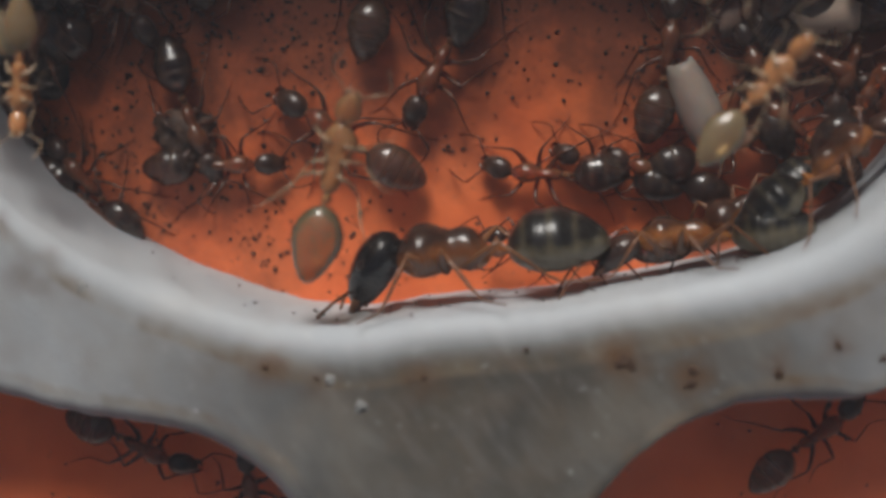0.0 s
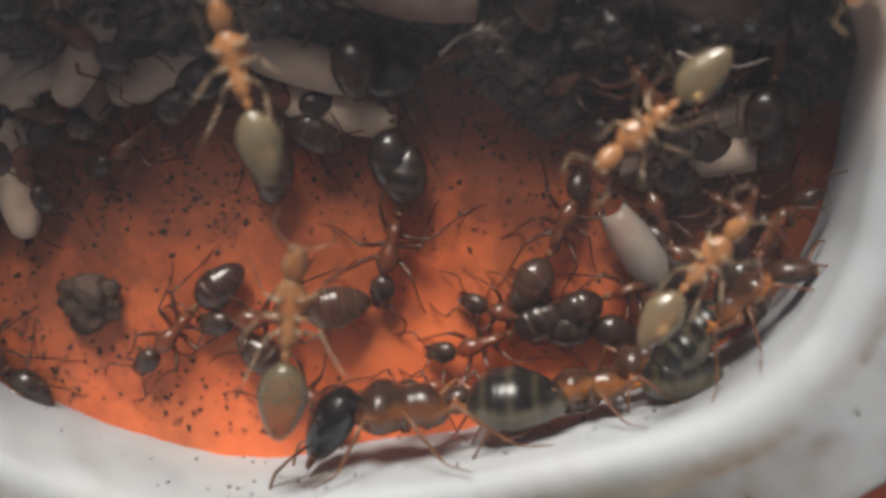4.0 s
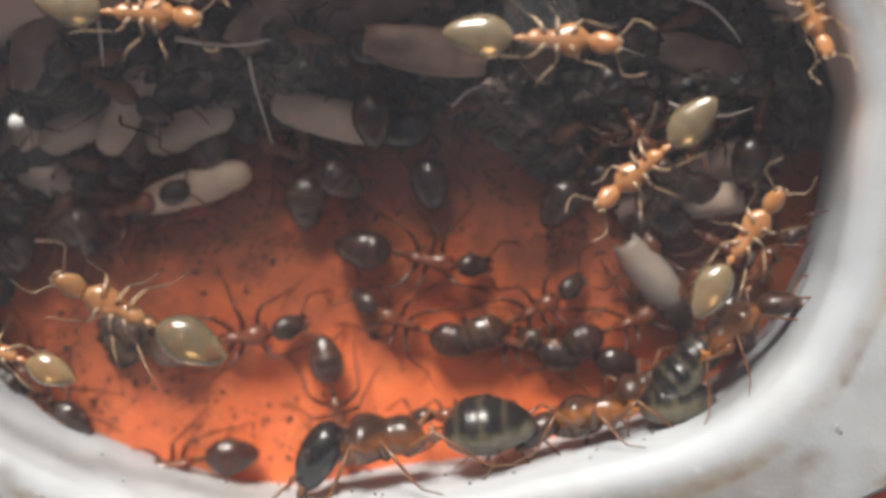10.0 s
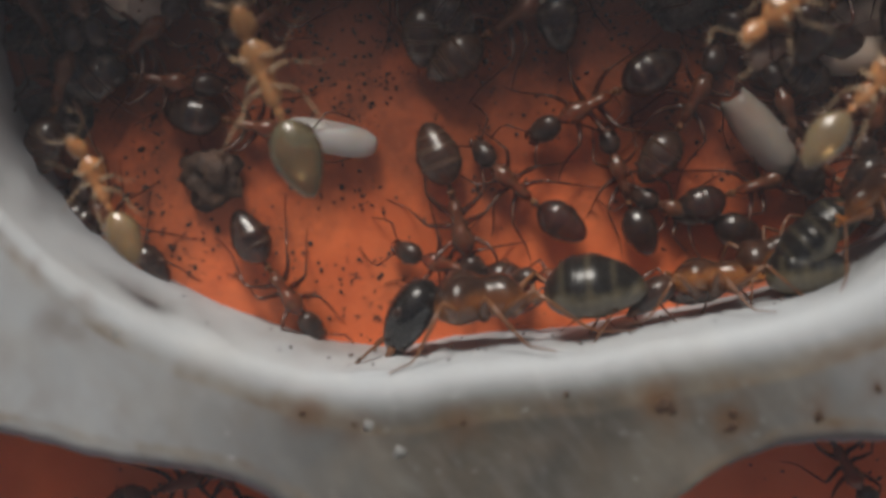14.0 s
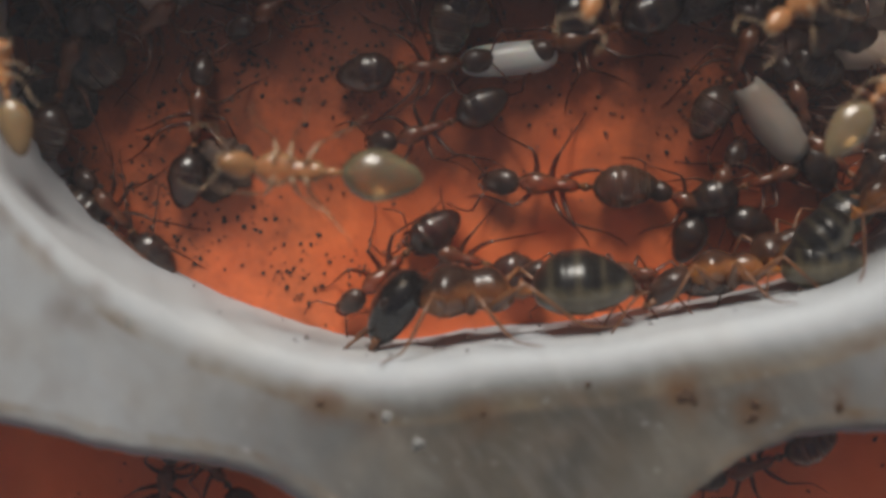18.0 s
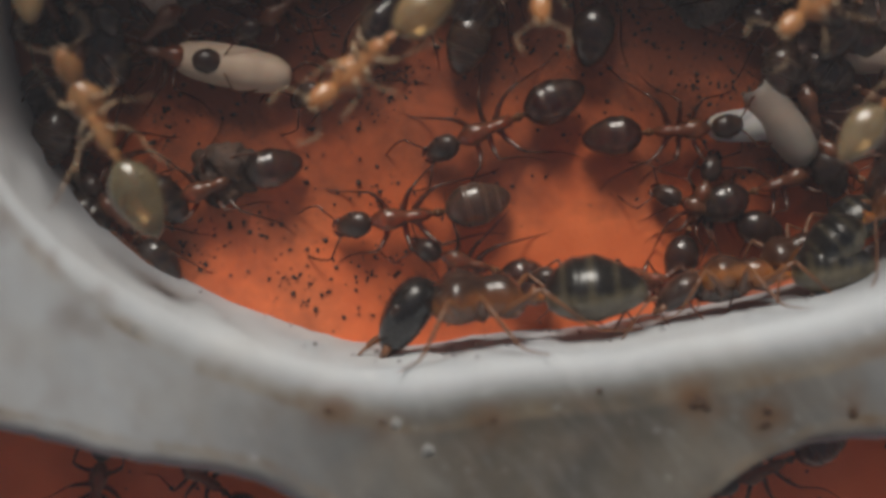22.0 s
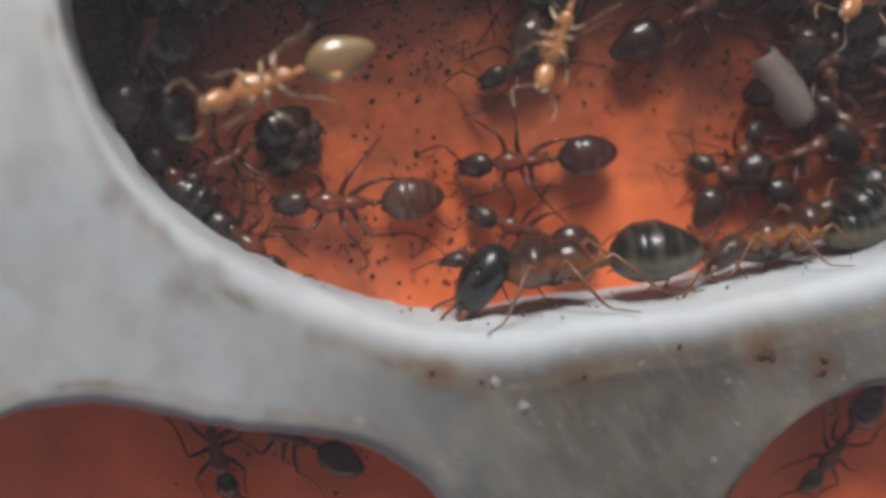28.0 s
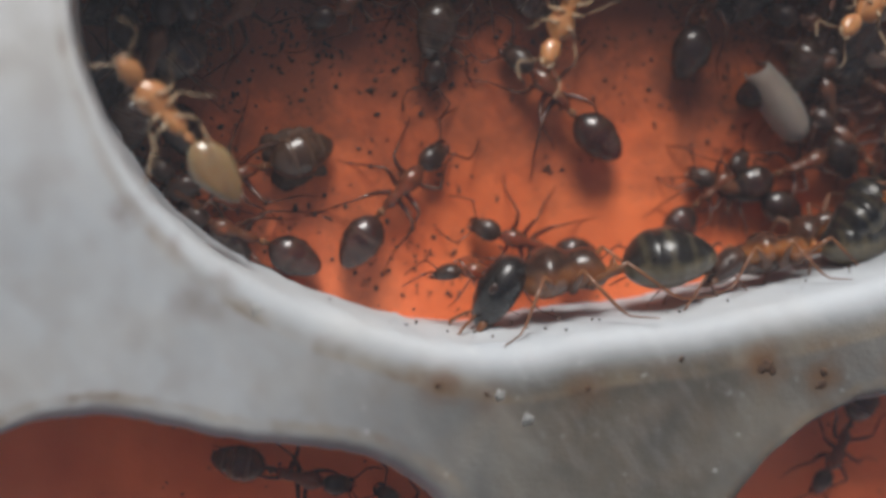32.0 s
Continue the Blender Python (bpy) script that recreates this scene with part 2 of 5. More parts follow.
    film = n.new("ShaderNodeMixRGB")
    l.new(grey_share.outputs[0], film.inputs["Fac"])
    l.new(colour, film.inputs["Color1"])
    film.inputs["Color2"].default_value = (0.050, 0.0475, 0.042, 1)
    colour = film.outputs["Color"]
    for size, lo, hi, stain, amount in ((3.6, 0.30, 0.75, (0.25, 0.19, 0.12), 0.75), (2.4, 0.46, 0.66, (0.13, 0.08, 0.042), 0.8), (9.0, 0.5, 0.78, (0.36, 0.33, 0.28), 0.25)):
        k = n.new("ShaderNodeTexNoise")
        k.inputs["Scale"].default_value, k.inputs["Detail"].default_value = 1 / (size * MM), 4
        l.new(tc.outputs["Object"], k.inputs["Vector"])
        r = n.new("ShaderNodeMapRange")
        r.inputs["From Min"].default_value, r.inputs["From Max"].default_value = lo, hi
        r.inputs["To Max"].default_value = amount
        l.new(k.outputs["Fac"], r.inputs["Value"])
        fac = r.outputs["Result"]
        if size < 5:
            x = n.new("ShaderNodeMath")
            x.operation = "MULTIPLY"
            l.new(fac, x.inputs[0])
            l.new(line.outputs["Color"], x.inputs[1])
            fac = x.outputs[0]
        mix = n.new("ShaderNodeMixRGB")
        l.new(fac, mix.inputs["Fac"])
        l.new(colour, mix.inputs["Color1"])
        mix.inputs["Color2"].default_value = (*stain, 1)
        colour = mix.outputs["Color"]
    # pale scrapes and specks over it all
    for rub, scale, lo, hi, share, stretch in ((-55, 2.2, 0.5, 0.72, 0.05, 3.0), (-50, 5.0, 0.48, 0.72, 0.05, 4.0), (-60, 1.0, 0.56, 0.74, 0.03, 5.0), (0, 0.55, 0.67, 0.74, 0.3, 1.0)):
        turn2, k, r, mix = (n.new("ShaderNode" + q) for q in ("Mapping", "TexNoise", "MapRange", "MixRGB"))
        turn2.vector_type = "TEXTURE"
        turn2.inputs["Rotation"].default_value, turn2.inputs["Scale"].default_value = (0, 0, radians(rub)), (1.0, 1 / stretch, 1.0)
        l.new(tc.outputs["Object"], turn2.inputs["Vector"])
        l.new(turn2.outputs[0], k.inputs["Vector"])
        k.inputs["Scale"].default_value, k.inputs["Detail"].default_value = 1 / (scale * MM), 3
        for key, v in (("From Min", lo), ("From Max", hi), ("To Max", share)):
            r.inputs[key].default_value = v
        l.new(k.outputs["Fac"], r.inputs["Value"])
        l.new(r.outputs["Result"], mix.inputs["Fac"])
        l.new(colour, mix.inputs["Color1"])
        mix.inputs["Color2"].default_value = (0.60, 0.61, 0.62, 1)
        colour = mix.outputs["Color"]
    # rust that has run out round the larger crumbs
    for x, y, size, strong in ((13.1, 1.1, 1.6, 0.97), (16.1, 0.3, 1.4, 0.9), (-17.0, 8.7, 0.9, 0.5), (-14.8, 7.3, 0.7, 0.5), (-12.6, 5.7, 0.8, 0.35), (-2.5, 0.4, 1.0, 0.5), (25.7, 4.3, 1.0, 0.5), (22.4, 1.8, 1.1, 0.5), (-3.1, 0.6, 1.6, 0.55), (4.2, 0.1, 1.5, 0.5), (-13.9, 4.7, 1.3, 0.5), (19.8, 0.9, 1.1, 0.4), (-0.6, -0.1, 1.3, 0.4)):
        d, r, w = n.new("ShaderNodeVectorMath"), n.new("ShaderNodeMapRange"), n.new("ShaderNodeMath")
        d.operation = "DISTANCE"
        l.new(tc.outputs["Object"], d.inputs[0])
        d.inputs[1].default_value = (x * MM, y * MM, 0)
        w.operation = "MULTIPLY_ADD"
        l.new(grain.outputs["Fac"], w.inputs[0])
        w.inputs[1].default_value = 1.6 * MM
        l.new(d.outputs["Value"], w.inputs[2])
        r.interpolation_type = "SMOOTHSTEP"
        for key, v in (("From Min", 0.7 * MM), ("From Max", (size + 0.9) * MM), ("To Min", strong), ("To Max", 0.0)):
            r.inputs[key].default_value = v
        l.new(w.outputs[0], r.inputs["Value"])
        mix = n.new("ShaderNodeMixRGB")
        l.new(r.outputs["Result"], mix.inputs["Fac"])
        l.new(colour, mix.inputs["Color1"])
        mix.inputs["Color2"].default_value = (0.10, 0.045, 0.014, 1)
        colour = mix.outputs["Color"]
    # soil smeared on the main chamber's far wall below its rim, painted pale to lift the shade
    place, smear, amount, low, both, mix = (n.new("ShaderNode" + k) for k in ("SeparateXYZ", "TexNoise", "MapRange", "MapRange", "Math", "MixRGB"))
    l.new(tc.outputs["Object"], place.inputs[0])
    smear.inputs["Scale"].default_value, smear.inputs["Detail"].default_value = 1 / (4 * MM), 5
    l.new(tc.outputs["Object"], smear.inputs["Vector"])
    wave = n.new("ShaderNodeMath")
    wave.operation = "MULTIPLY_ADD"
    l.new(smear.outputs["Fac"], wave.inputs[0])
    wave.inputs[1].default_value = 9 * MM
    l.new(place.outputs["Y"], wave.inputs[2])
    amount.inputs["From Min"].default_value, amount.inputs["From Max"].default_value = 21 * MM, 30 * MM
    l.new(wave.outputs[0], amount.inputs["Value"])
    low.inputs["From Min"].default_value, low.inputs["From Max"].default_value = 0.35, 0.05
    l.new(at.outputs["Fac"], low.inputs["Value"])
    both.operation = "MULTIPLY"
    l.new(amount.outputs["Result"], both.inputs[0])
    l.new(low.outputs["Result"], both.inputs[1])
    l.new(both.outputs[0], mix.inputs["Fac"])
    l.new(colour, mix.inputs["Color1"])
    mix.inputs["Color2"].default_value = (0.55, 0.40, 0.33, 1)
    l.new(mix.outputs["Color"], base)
    return m


def floor_material():
    """Smooth orange-red floor with small soil-dust smudges; shade towards the heaps is painted into its colour."""
    m = mat("orange_floor", (0.66, 0.125, 0.036), (0.95, 0.22, 0.068), 3.2, 0.45, 0.03, 0.3)
    n, l = m.node_tree.nodes, m.node_tree.links
    base = n["Principled BSDF"].inputs["Base Color"]
    colour = base.links[0].from_socket
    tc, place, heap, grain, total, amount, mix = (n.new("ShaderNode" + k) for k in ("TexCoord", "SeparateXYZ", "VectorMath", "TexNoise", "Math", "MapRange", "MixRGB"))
    # painted shade deepens outward from the sunlit near floor, broken up by dust mottling
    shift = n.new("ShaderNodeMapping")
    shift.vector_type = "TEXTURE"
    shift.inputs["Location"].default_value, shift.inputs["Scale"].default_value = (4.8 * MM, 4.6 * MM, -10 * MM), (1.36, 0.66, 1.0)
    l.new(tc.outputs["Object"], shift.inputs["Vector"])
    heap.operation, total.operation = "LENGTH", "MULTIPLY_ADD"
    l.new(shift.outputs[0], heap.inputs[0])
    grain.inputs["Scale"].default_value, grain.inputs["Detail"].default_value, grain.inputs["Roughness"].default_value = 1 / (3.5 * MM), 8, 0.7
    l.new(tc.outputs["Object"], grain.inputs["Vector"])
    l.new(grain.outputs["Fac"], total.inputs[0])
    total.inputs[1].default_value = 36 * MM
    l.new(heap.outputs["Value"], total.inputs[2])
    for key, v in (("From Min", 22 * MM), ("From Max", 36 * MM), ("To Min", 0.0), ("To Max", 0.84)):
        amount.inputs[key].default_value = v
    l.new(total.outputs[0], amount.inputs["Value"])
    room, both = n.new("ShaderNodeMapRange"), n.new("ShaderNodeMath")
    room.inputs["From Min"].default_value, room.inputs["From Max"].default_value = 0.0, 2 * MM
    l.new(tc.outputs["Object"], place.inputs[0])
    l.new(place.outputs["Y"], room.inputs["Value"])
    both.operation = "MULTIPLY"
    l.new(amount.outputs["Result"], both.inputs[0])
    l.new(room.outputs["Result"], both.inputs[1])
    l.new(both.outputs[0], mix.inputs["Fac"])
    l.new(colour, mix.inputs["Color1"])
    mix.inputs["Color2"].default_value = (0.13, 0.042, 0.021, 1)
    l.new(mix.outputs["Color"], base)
    return m


def glass_material():
    m = bpy.data.materials.new("cover_glass")
    m.use_nodes = True
    n, l = m.node_tree.nodes, m.node_tree.links
    n.remove(n["Principled BSDF"])
    clear, gloss, mix, fr = (n.new("ShaderNode" + k) for k in ("BsdfTransparent", "BsdfGlossy", "MixShader", "Fresnel"))
    clear.inputs[0].default_value = (0.985, 0.985, 0.98, 1)
    gloss.inputs["Roughness"].default_value = 0.04
    fr.inputs[0].default_value = 1.4
    dust, film = n.new("ShaderNodeBsdfDiffuse"), n.new("ShaderNodeMixShader")
    dust.inputs["Color"].default_value = (0.75, 0.76, 0.78, 1)
    tc, haze, amount = n.new("ShaderNodeTexCoord"), n.new("ShaderNodeTexNoise"), n.new("ShaderNodeMapRange")
    haze.inputs["Scale"].default_value, haze.inputs["Detail"].default_value = 1 / (9 * MM), 6
    amount.inputs["To Min"].default_value, amount.inputs["To Max"].default_value = 0.0, 0.0155
    l.new(tc.outputs["Object"], haze.inputs["Vector"])
    l.new(haze.outputs["Fac"], amount.inputs["Value"])
    l.new(amount.outputs["Result"], film.inputs[0])
    l.new(clear.outputs[0], film.inputs[1])
    l.new(dust.outputs[0], film.inputs[2])
    l.new(fr.outputs[0], mix.inputs[0])
    l.new(film.outputs[0], mix.inputs[1])
    l.new(gloss.outputs[0], mix.inputs[2])
    l.new(mix.outputs[0], n["Material Output"].inputs["Surface"])
    return m


def residue_material():
    """A thin film of dried scale: mostly clear."""
    m = bpy.data.materials.new("dried_residue")
    m.use_nodes = True
    n, l = m.node_tree.nodes, m.node_tree.links
    b = n["Principled BSDF"]
    b.inputs["Base Color"].default_value, b.inputs["Roughness"].default_value = (0.6, 0.62, 0.64, 1), 0.7
    tc, k, r = n.new("ShaderNodeTexCoord"), n.new("ShaderNodeTexNoise"), n.new("ShaderNodeMapRange")
    k.inputs["Scale"].default_value = 1 / (0.6 * MM)
    r.inputs["To Min"].default_value, r.inputs["To Max"].default_value = 0.0, 0.035
    l.new(tc.outputs["Object"], k.inputs["Vector"])
    l.new(k.outputs["Fac"], r.inputs["Value"])
    l.new(r.outputs["Result"], b.inputs["Alpha"])
    return m


RESIDUE = residue_material()
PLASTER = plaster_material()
GLASS = glass_material()
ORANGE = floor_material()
SOIL = mat("dark_soil", (0.009, 0.008, 0.0075), (0.22, 0.165, 0.135), 2.2, 0.55, 0.25, 0.35, spread=0.2)
CRUMB = mat("crumb", (0.014, 0.009, 0.007), (0.085, 0.042, 0.025), 0.6, 0.7, 0.03, 0.1)
REFUSE = mat("refuse", (0.018, 0.010, 0.007), (0.10, 0.046, 0.024), 0.9, 0.7, 0.08, 0.2)
RUST = mat("rust_spot", (0.02, 0.009, 0.004), (0.10, 0.045, 0.016), 0.4, 0.8, 0.05, 0.12)
WHITE_GRAIN = mat("white_grain", (0.36, 0.36, 0.35), (0.46, 0.46, 0.45), 0.5, 0.6, 0.02, 0.1)
HEAD = mat("dark_head", (0.014, 0.008, 0.006), (0.06, 0.026, 0.016), 0.8, 0.3, 0.006, 0.06, coat=0.5)
BODY = see_through(mat("red_brown_body", (0.085, 0.028, 0.013), (0.25, 0.088, 0.036), 0.9, 0.34, 0.006, 0.07, coat=0.2, sss=0.35), (0.85, 0.36, 0.16), 0.48, 1.4)
LEG = see_through(mat("brown_leg", (0.05, 0.018, 0.009), (0.16, 0.054, 0.024), 0.9, 0.38, 0.004, 0.06, coat=0.2), (0.78, 0.34, 0.16), 0.44, 1.35)
GASTER = see_through(banded("dark_gaster", (0.028, 0.015, 0.010), (0.34, 0.21, 0.13), bands=((-1.28, 0.11), (-2.26, 0.1), (-2.98, 0.08)), tan=(0.085, 0.044, 0.026), strong=0.16, rough=0.3, coat=0.5), (0.74, 0.32, 0.15), 0.36, 1.45)
MAJOR_HEAD = mat("black_head", (0.004, 0.004, 0.004), (0.016, 0.012, 0.010), 0.9, 0.26, 0.006, 0.08, coat=0.6)
MAJOR_BODY = backed(mat("orange_body", (0.12, 0.04, 0.013), (0.32, 0.115, 0.034), 1.2, 0.25, 0.006, 0.07, coat=0.5, sss=0.4), (0.035, 0.016, 0.010), 1.45, 2.15)
MAJOR_GASTER = banded("black_gaster", (0.012, 0.010, 0.008), (0.20, 0.155, 0.085), bands=((-0.72, 0.1), (-1.72, 0.1), (-2.62, 0.08)), belly=(0.115, 0.092, 0.053), strong=0.17, rough=0.3, coat=0.6)
HONEY_BODY = backed(mat("honey_body", (0.18, 0.06, 0.015), (0.42, 0.16, 0.04), 1.1, 0.25, 0.006, 0.07, coat=0.5, sss=0.5), (0.05, 0.020, 0.011), 1.5, 2.2)
HONEY_LEG = mat("honey_leg", (0.07, 0.026, 0.010), (0.20, 0.075, 0.026), 0.9, 0.35, 0.004, 0.06, coat=0.3)
AMBER = see_through(mat("amber_body", (0.40, 0.17, 0.062), (0.62, 0.29, 0.115), 0.9, 0.3, 0.006, 0.07, sss=0.3), (0.9, 0.6, 0.36), 0.26, 1.45)
AMBER_LEG = see_through(mat("pale_leg", (0.42, 0.27, 0.15), (0.58, 0.42, 0.27), 0.9, 0.3, 0.004, 0.06), (0.9, 0.75, 0.55), 0.5, 1.45)
OLIVE_GASTER = see_through(banded("olive_gaster", (0.42, 0.33, 0.20), (0.54, 0.46, 0.32), strong=0.16, rough=0.22, bands=((-1.25, 0.12), (-2.22, 0.12)), tan=(0.48, 0.31, 0.15), sss=0.3), (0.84, 0.66, 0.42), 0.58, 1.7)
CLEAR_BODY = see_through(mat("clear_amber_body", (0.40, 0.19, 0.075), (0.58, 0.30, 0.13), 0.9, 0.3, 0.006, 0.07, sss=0.3), (0.92, 0.68, 0.46), 0.5, 1.4)
CLEAR_LEG = see_through(mat("clear_leg", (0.40, 0.26, 0.15), (0.55, 0.40, 0.26), 0.9, 0.3, 0.004, 0.06), (0.95, 0.8, 0.62), 0.68, 1.35)
CLEAR_GASTER = see_through(banded("clear_gaster", (0.30, 0.25, 0.15), (0.44, 0.38, 0.26), strong=0.16, rough=0.22, bands=((-1.25, 0.12), (-2.22, 0.12)), sss=0.3), (0.86, 0.68, 0.44), 0.64, 1.5)
COCOON = mat("cocoon_silk", (0.46, 0.33, 0.24), (0.64, 0.49, 0.37), 1.0, 0.55, 0.02, 0.12, sss=0.3)
DULL_COCOON = mat("dirty_cocoon_silk", (0.32, 0.23, 0.175), (0.56, 0.43, 0.34), 2.2, 0.6, 0.03, 0.15, sss=0.2)
THIN_COCOON = see_through(mat("thin_cocoon_silk", (0.40, 0.35, 0.30), (0.58, 0.52, 0.46), 1.6, 0.6, 0.03, 0.15, sss=0.2), (0.95, 0.76, 0.62), 0.56, 1.2)
HUSK = mat("empty_husk", (0.10, 0.06, 0.045), (0.38, 0.25, 0.19), 2.4, 0.5, 0.03, 0.15)
SHED = mat("shed_limb", (0.42, 0.34, 0.29), (0.62, 0.53, 0.47), 1.0, 0.4, 0.01, 0.1)
LARVA = see_through(mat("white_larva", (0.58, 0.56, 0.53), (0.72, 0.70, 0.68), 1.0, 0.45, 0.012, 0.15, sss=0.4), (0.9, 0.88, 0.85), 0.3, 1.25)
GRAIN = mat("plaster_grain", (0.20, 0.20, 0.195), (0.27, 0.27, 0.26), 0.5, 0.7, 0.02, 0.1)
TABLE = mat("table_wood", (0.16, 0.10, 0.06), (0.26, 0.17, 0.10), 30.0, 0.5, 0.05, 1.2)


# ---- mesh helpers ----
def mesh_object(name, bm, material, parent=None, label="", smooth=True):
    me = bpy.data.meshes.new(name)
    bm.to_mesh(me)
    bm.free()
    me.materials.append(material)
    if smooth:
        me.polygons.foreach_set("use_smooth", [True] * len(me.polygons))
    ob = new(name, me)
    if parent:
        ob.parent = parent
    return tagged(ob, label) if label else ob


def part(name, bm, material, parent, label="", at=(0, 0, 0)):
    ob = mesh_object(name, bm, material, parent, label)
    ob.location = [c * MM for c in at]
    return ob


def from_lists(verts, faces):
    bm = bmesh.new()
    vs = [bm.verts.new(v) for v in verts]
    for f in faces:
        bm.faces.new([vs[i] for i in f])
    bmesh.ops.recalc_face_normals(bm, faces=bm.faces)
    return bm


def lofted(rings, closed=False):
    """Skin over rings of equally many points; ends are capped by a middle point."""
    n = len(rings[0])
    verts = [tuple(c * MM for c in p) for r in rings for p in r]
    faces = [(i * n + j, i * n + (j + 1) % n, (i + 1) * n + (j + 1) % n, (i + 1) * n + j) for i in range(len(rings) - 1) for j in range(n)]
    for i, ring in ((0, rings[0]), (len(rings) - 1, rings[-1])):
        verts.append(tuple(sum(p[k] for p in ring) / n * MM for k in range(3)))
        faces += [(i * n + j, i * n + (j + 1) % n, len(verts) - 1) for j in range(n)]
    return from_lists(verts, faces)


def spindle(profile, segs=18):
    """A body along x: rows of x, half width, half height, middle's height."""
    return lofted([[(x, w * math.cos(a), z + h * math.sin(a)) for a in (2 * math.pi * j / segs for j in range(segs))] for x, w, h, z in profile])


def smooth_rows(keys, steps):
    """Rows between keys of any width, along a Catmull-Rom curve."""
    rows = []
    for i in range(len(keys) - 1):
        a, b, c, d = keys[max(i - 1, 0)], keys[i], keys[i + 1], keys[min(i + 2, len(keys) - 1)]
        for s in range(steps):
            u = s / steps
            rows.append([0.5 * (2 * q + (r - p) * u + (2 * p - 5 * q + 4 * r - s2) * u * u + (3 * q - p - 3 * r + s2) * u ** 3) for p, q, r, s2 in zip(a, b, c, d)])
    rows.append(list(keys[-1]))
    return rows


def tube(points, radii, segs=7):
    rings = []
    for i, p in enumerate(points):
        d = Vector(points[min(i + 1, len(points) - 1)]) - Vector(points[max(i - 1, 0)])
        q = d.to_track_quat("Z", "Y")
        rings.append([tuple(Vector(p) + q @ Vector((radii[i] * math.cos(a), radii[i] * math.sin(a), 0))) for a in (2 * math.pi * j / segs for j in range(segs))])
    return lofted(rings)


# ---- the nest: plaster slab with three chambers, floor sheet, cover glass, table ----
def outline(middle, waves, count=160):
    """A chamber's rim: a round of wavering radius (mean, then cosine and sine of each wave)."""
    pts = []
    for i in range(count):
        a = 2 * math.pi * i / count
        r = waves[0] + sum(waves[2 * k - 1] * math.cos(k * a) + waves[2 * k] * math.sin(k * a) for k in range(1, (len(waves) + 1) // 2))
        r += 0.10 * noise.noise((math.cos(a) * 9, math.sin(a) * 9, middle[0])) + 0.06 * noise.noise((math.cos(a) * 30, math.sin(a) * 30, 3))
        pts.append((middle[0] + r * math.cos(a), middle[1] + r * math.sin(a)))
    return pts


MAIN = outline((5, 17), (18.89, 0.12, 0.57, 4.93, 0.53, -0.02, 0.53, 0.39, -0.09, -0.26, 0.34, -0.35, -0, -0.14, -0.06, -0.2, -0.03))
LOW_A = outline((-15, -11.5), (12.22, -0.13, 0.16, 1.8, -0.43, 0.3, 0.31, -0.1, 0.07, -0.15, 0.06))
LOW_B = outline((24, -8.5), (11.96, 1.12, -0.71, 2.01, 1.45, -0.45, 0.7, -0.51, -0.05, -0.36, -0.18))


def shifted(loop, d):
    """The loop moved outward by d (a number, or a function of the outward normal)."""
    out, n = [], len(loop)
    for i, (x, y) in enumerate(loop):
        (x0, y0), (x1, y1) = loop[i - 2], loop[(i + 2) % n]
        t = Vector((x1 - x0, y1 - y0)).normalized()
        nx, ny = t.y, -t.x
        k = d(nx, ny) if callable(d) else d
        out.append((x + nx * k, y + ny * k))
    return out


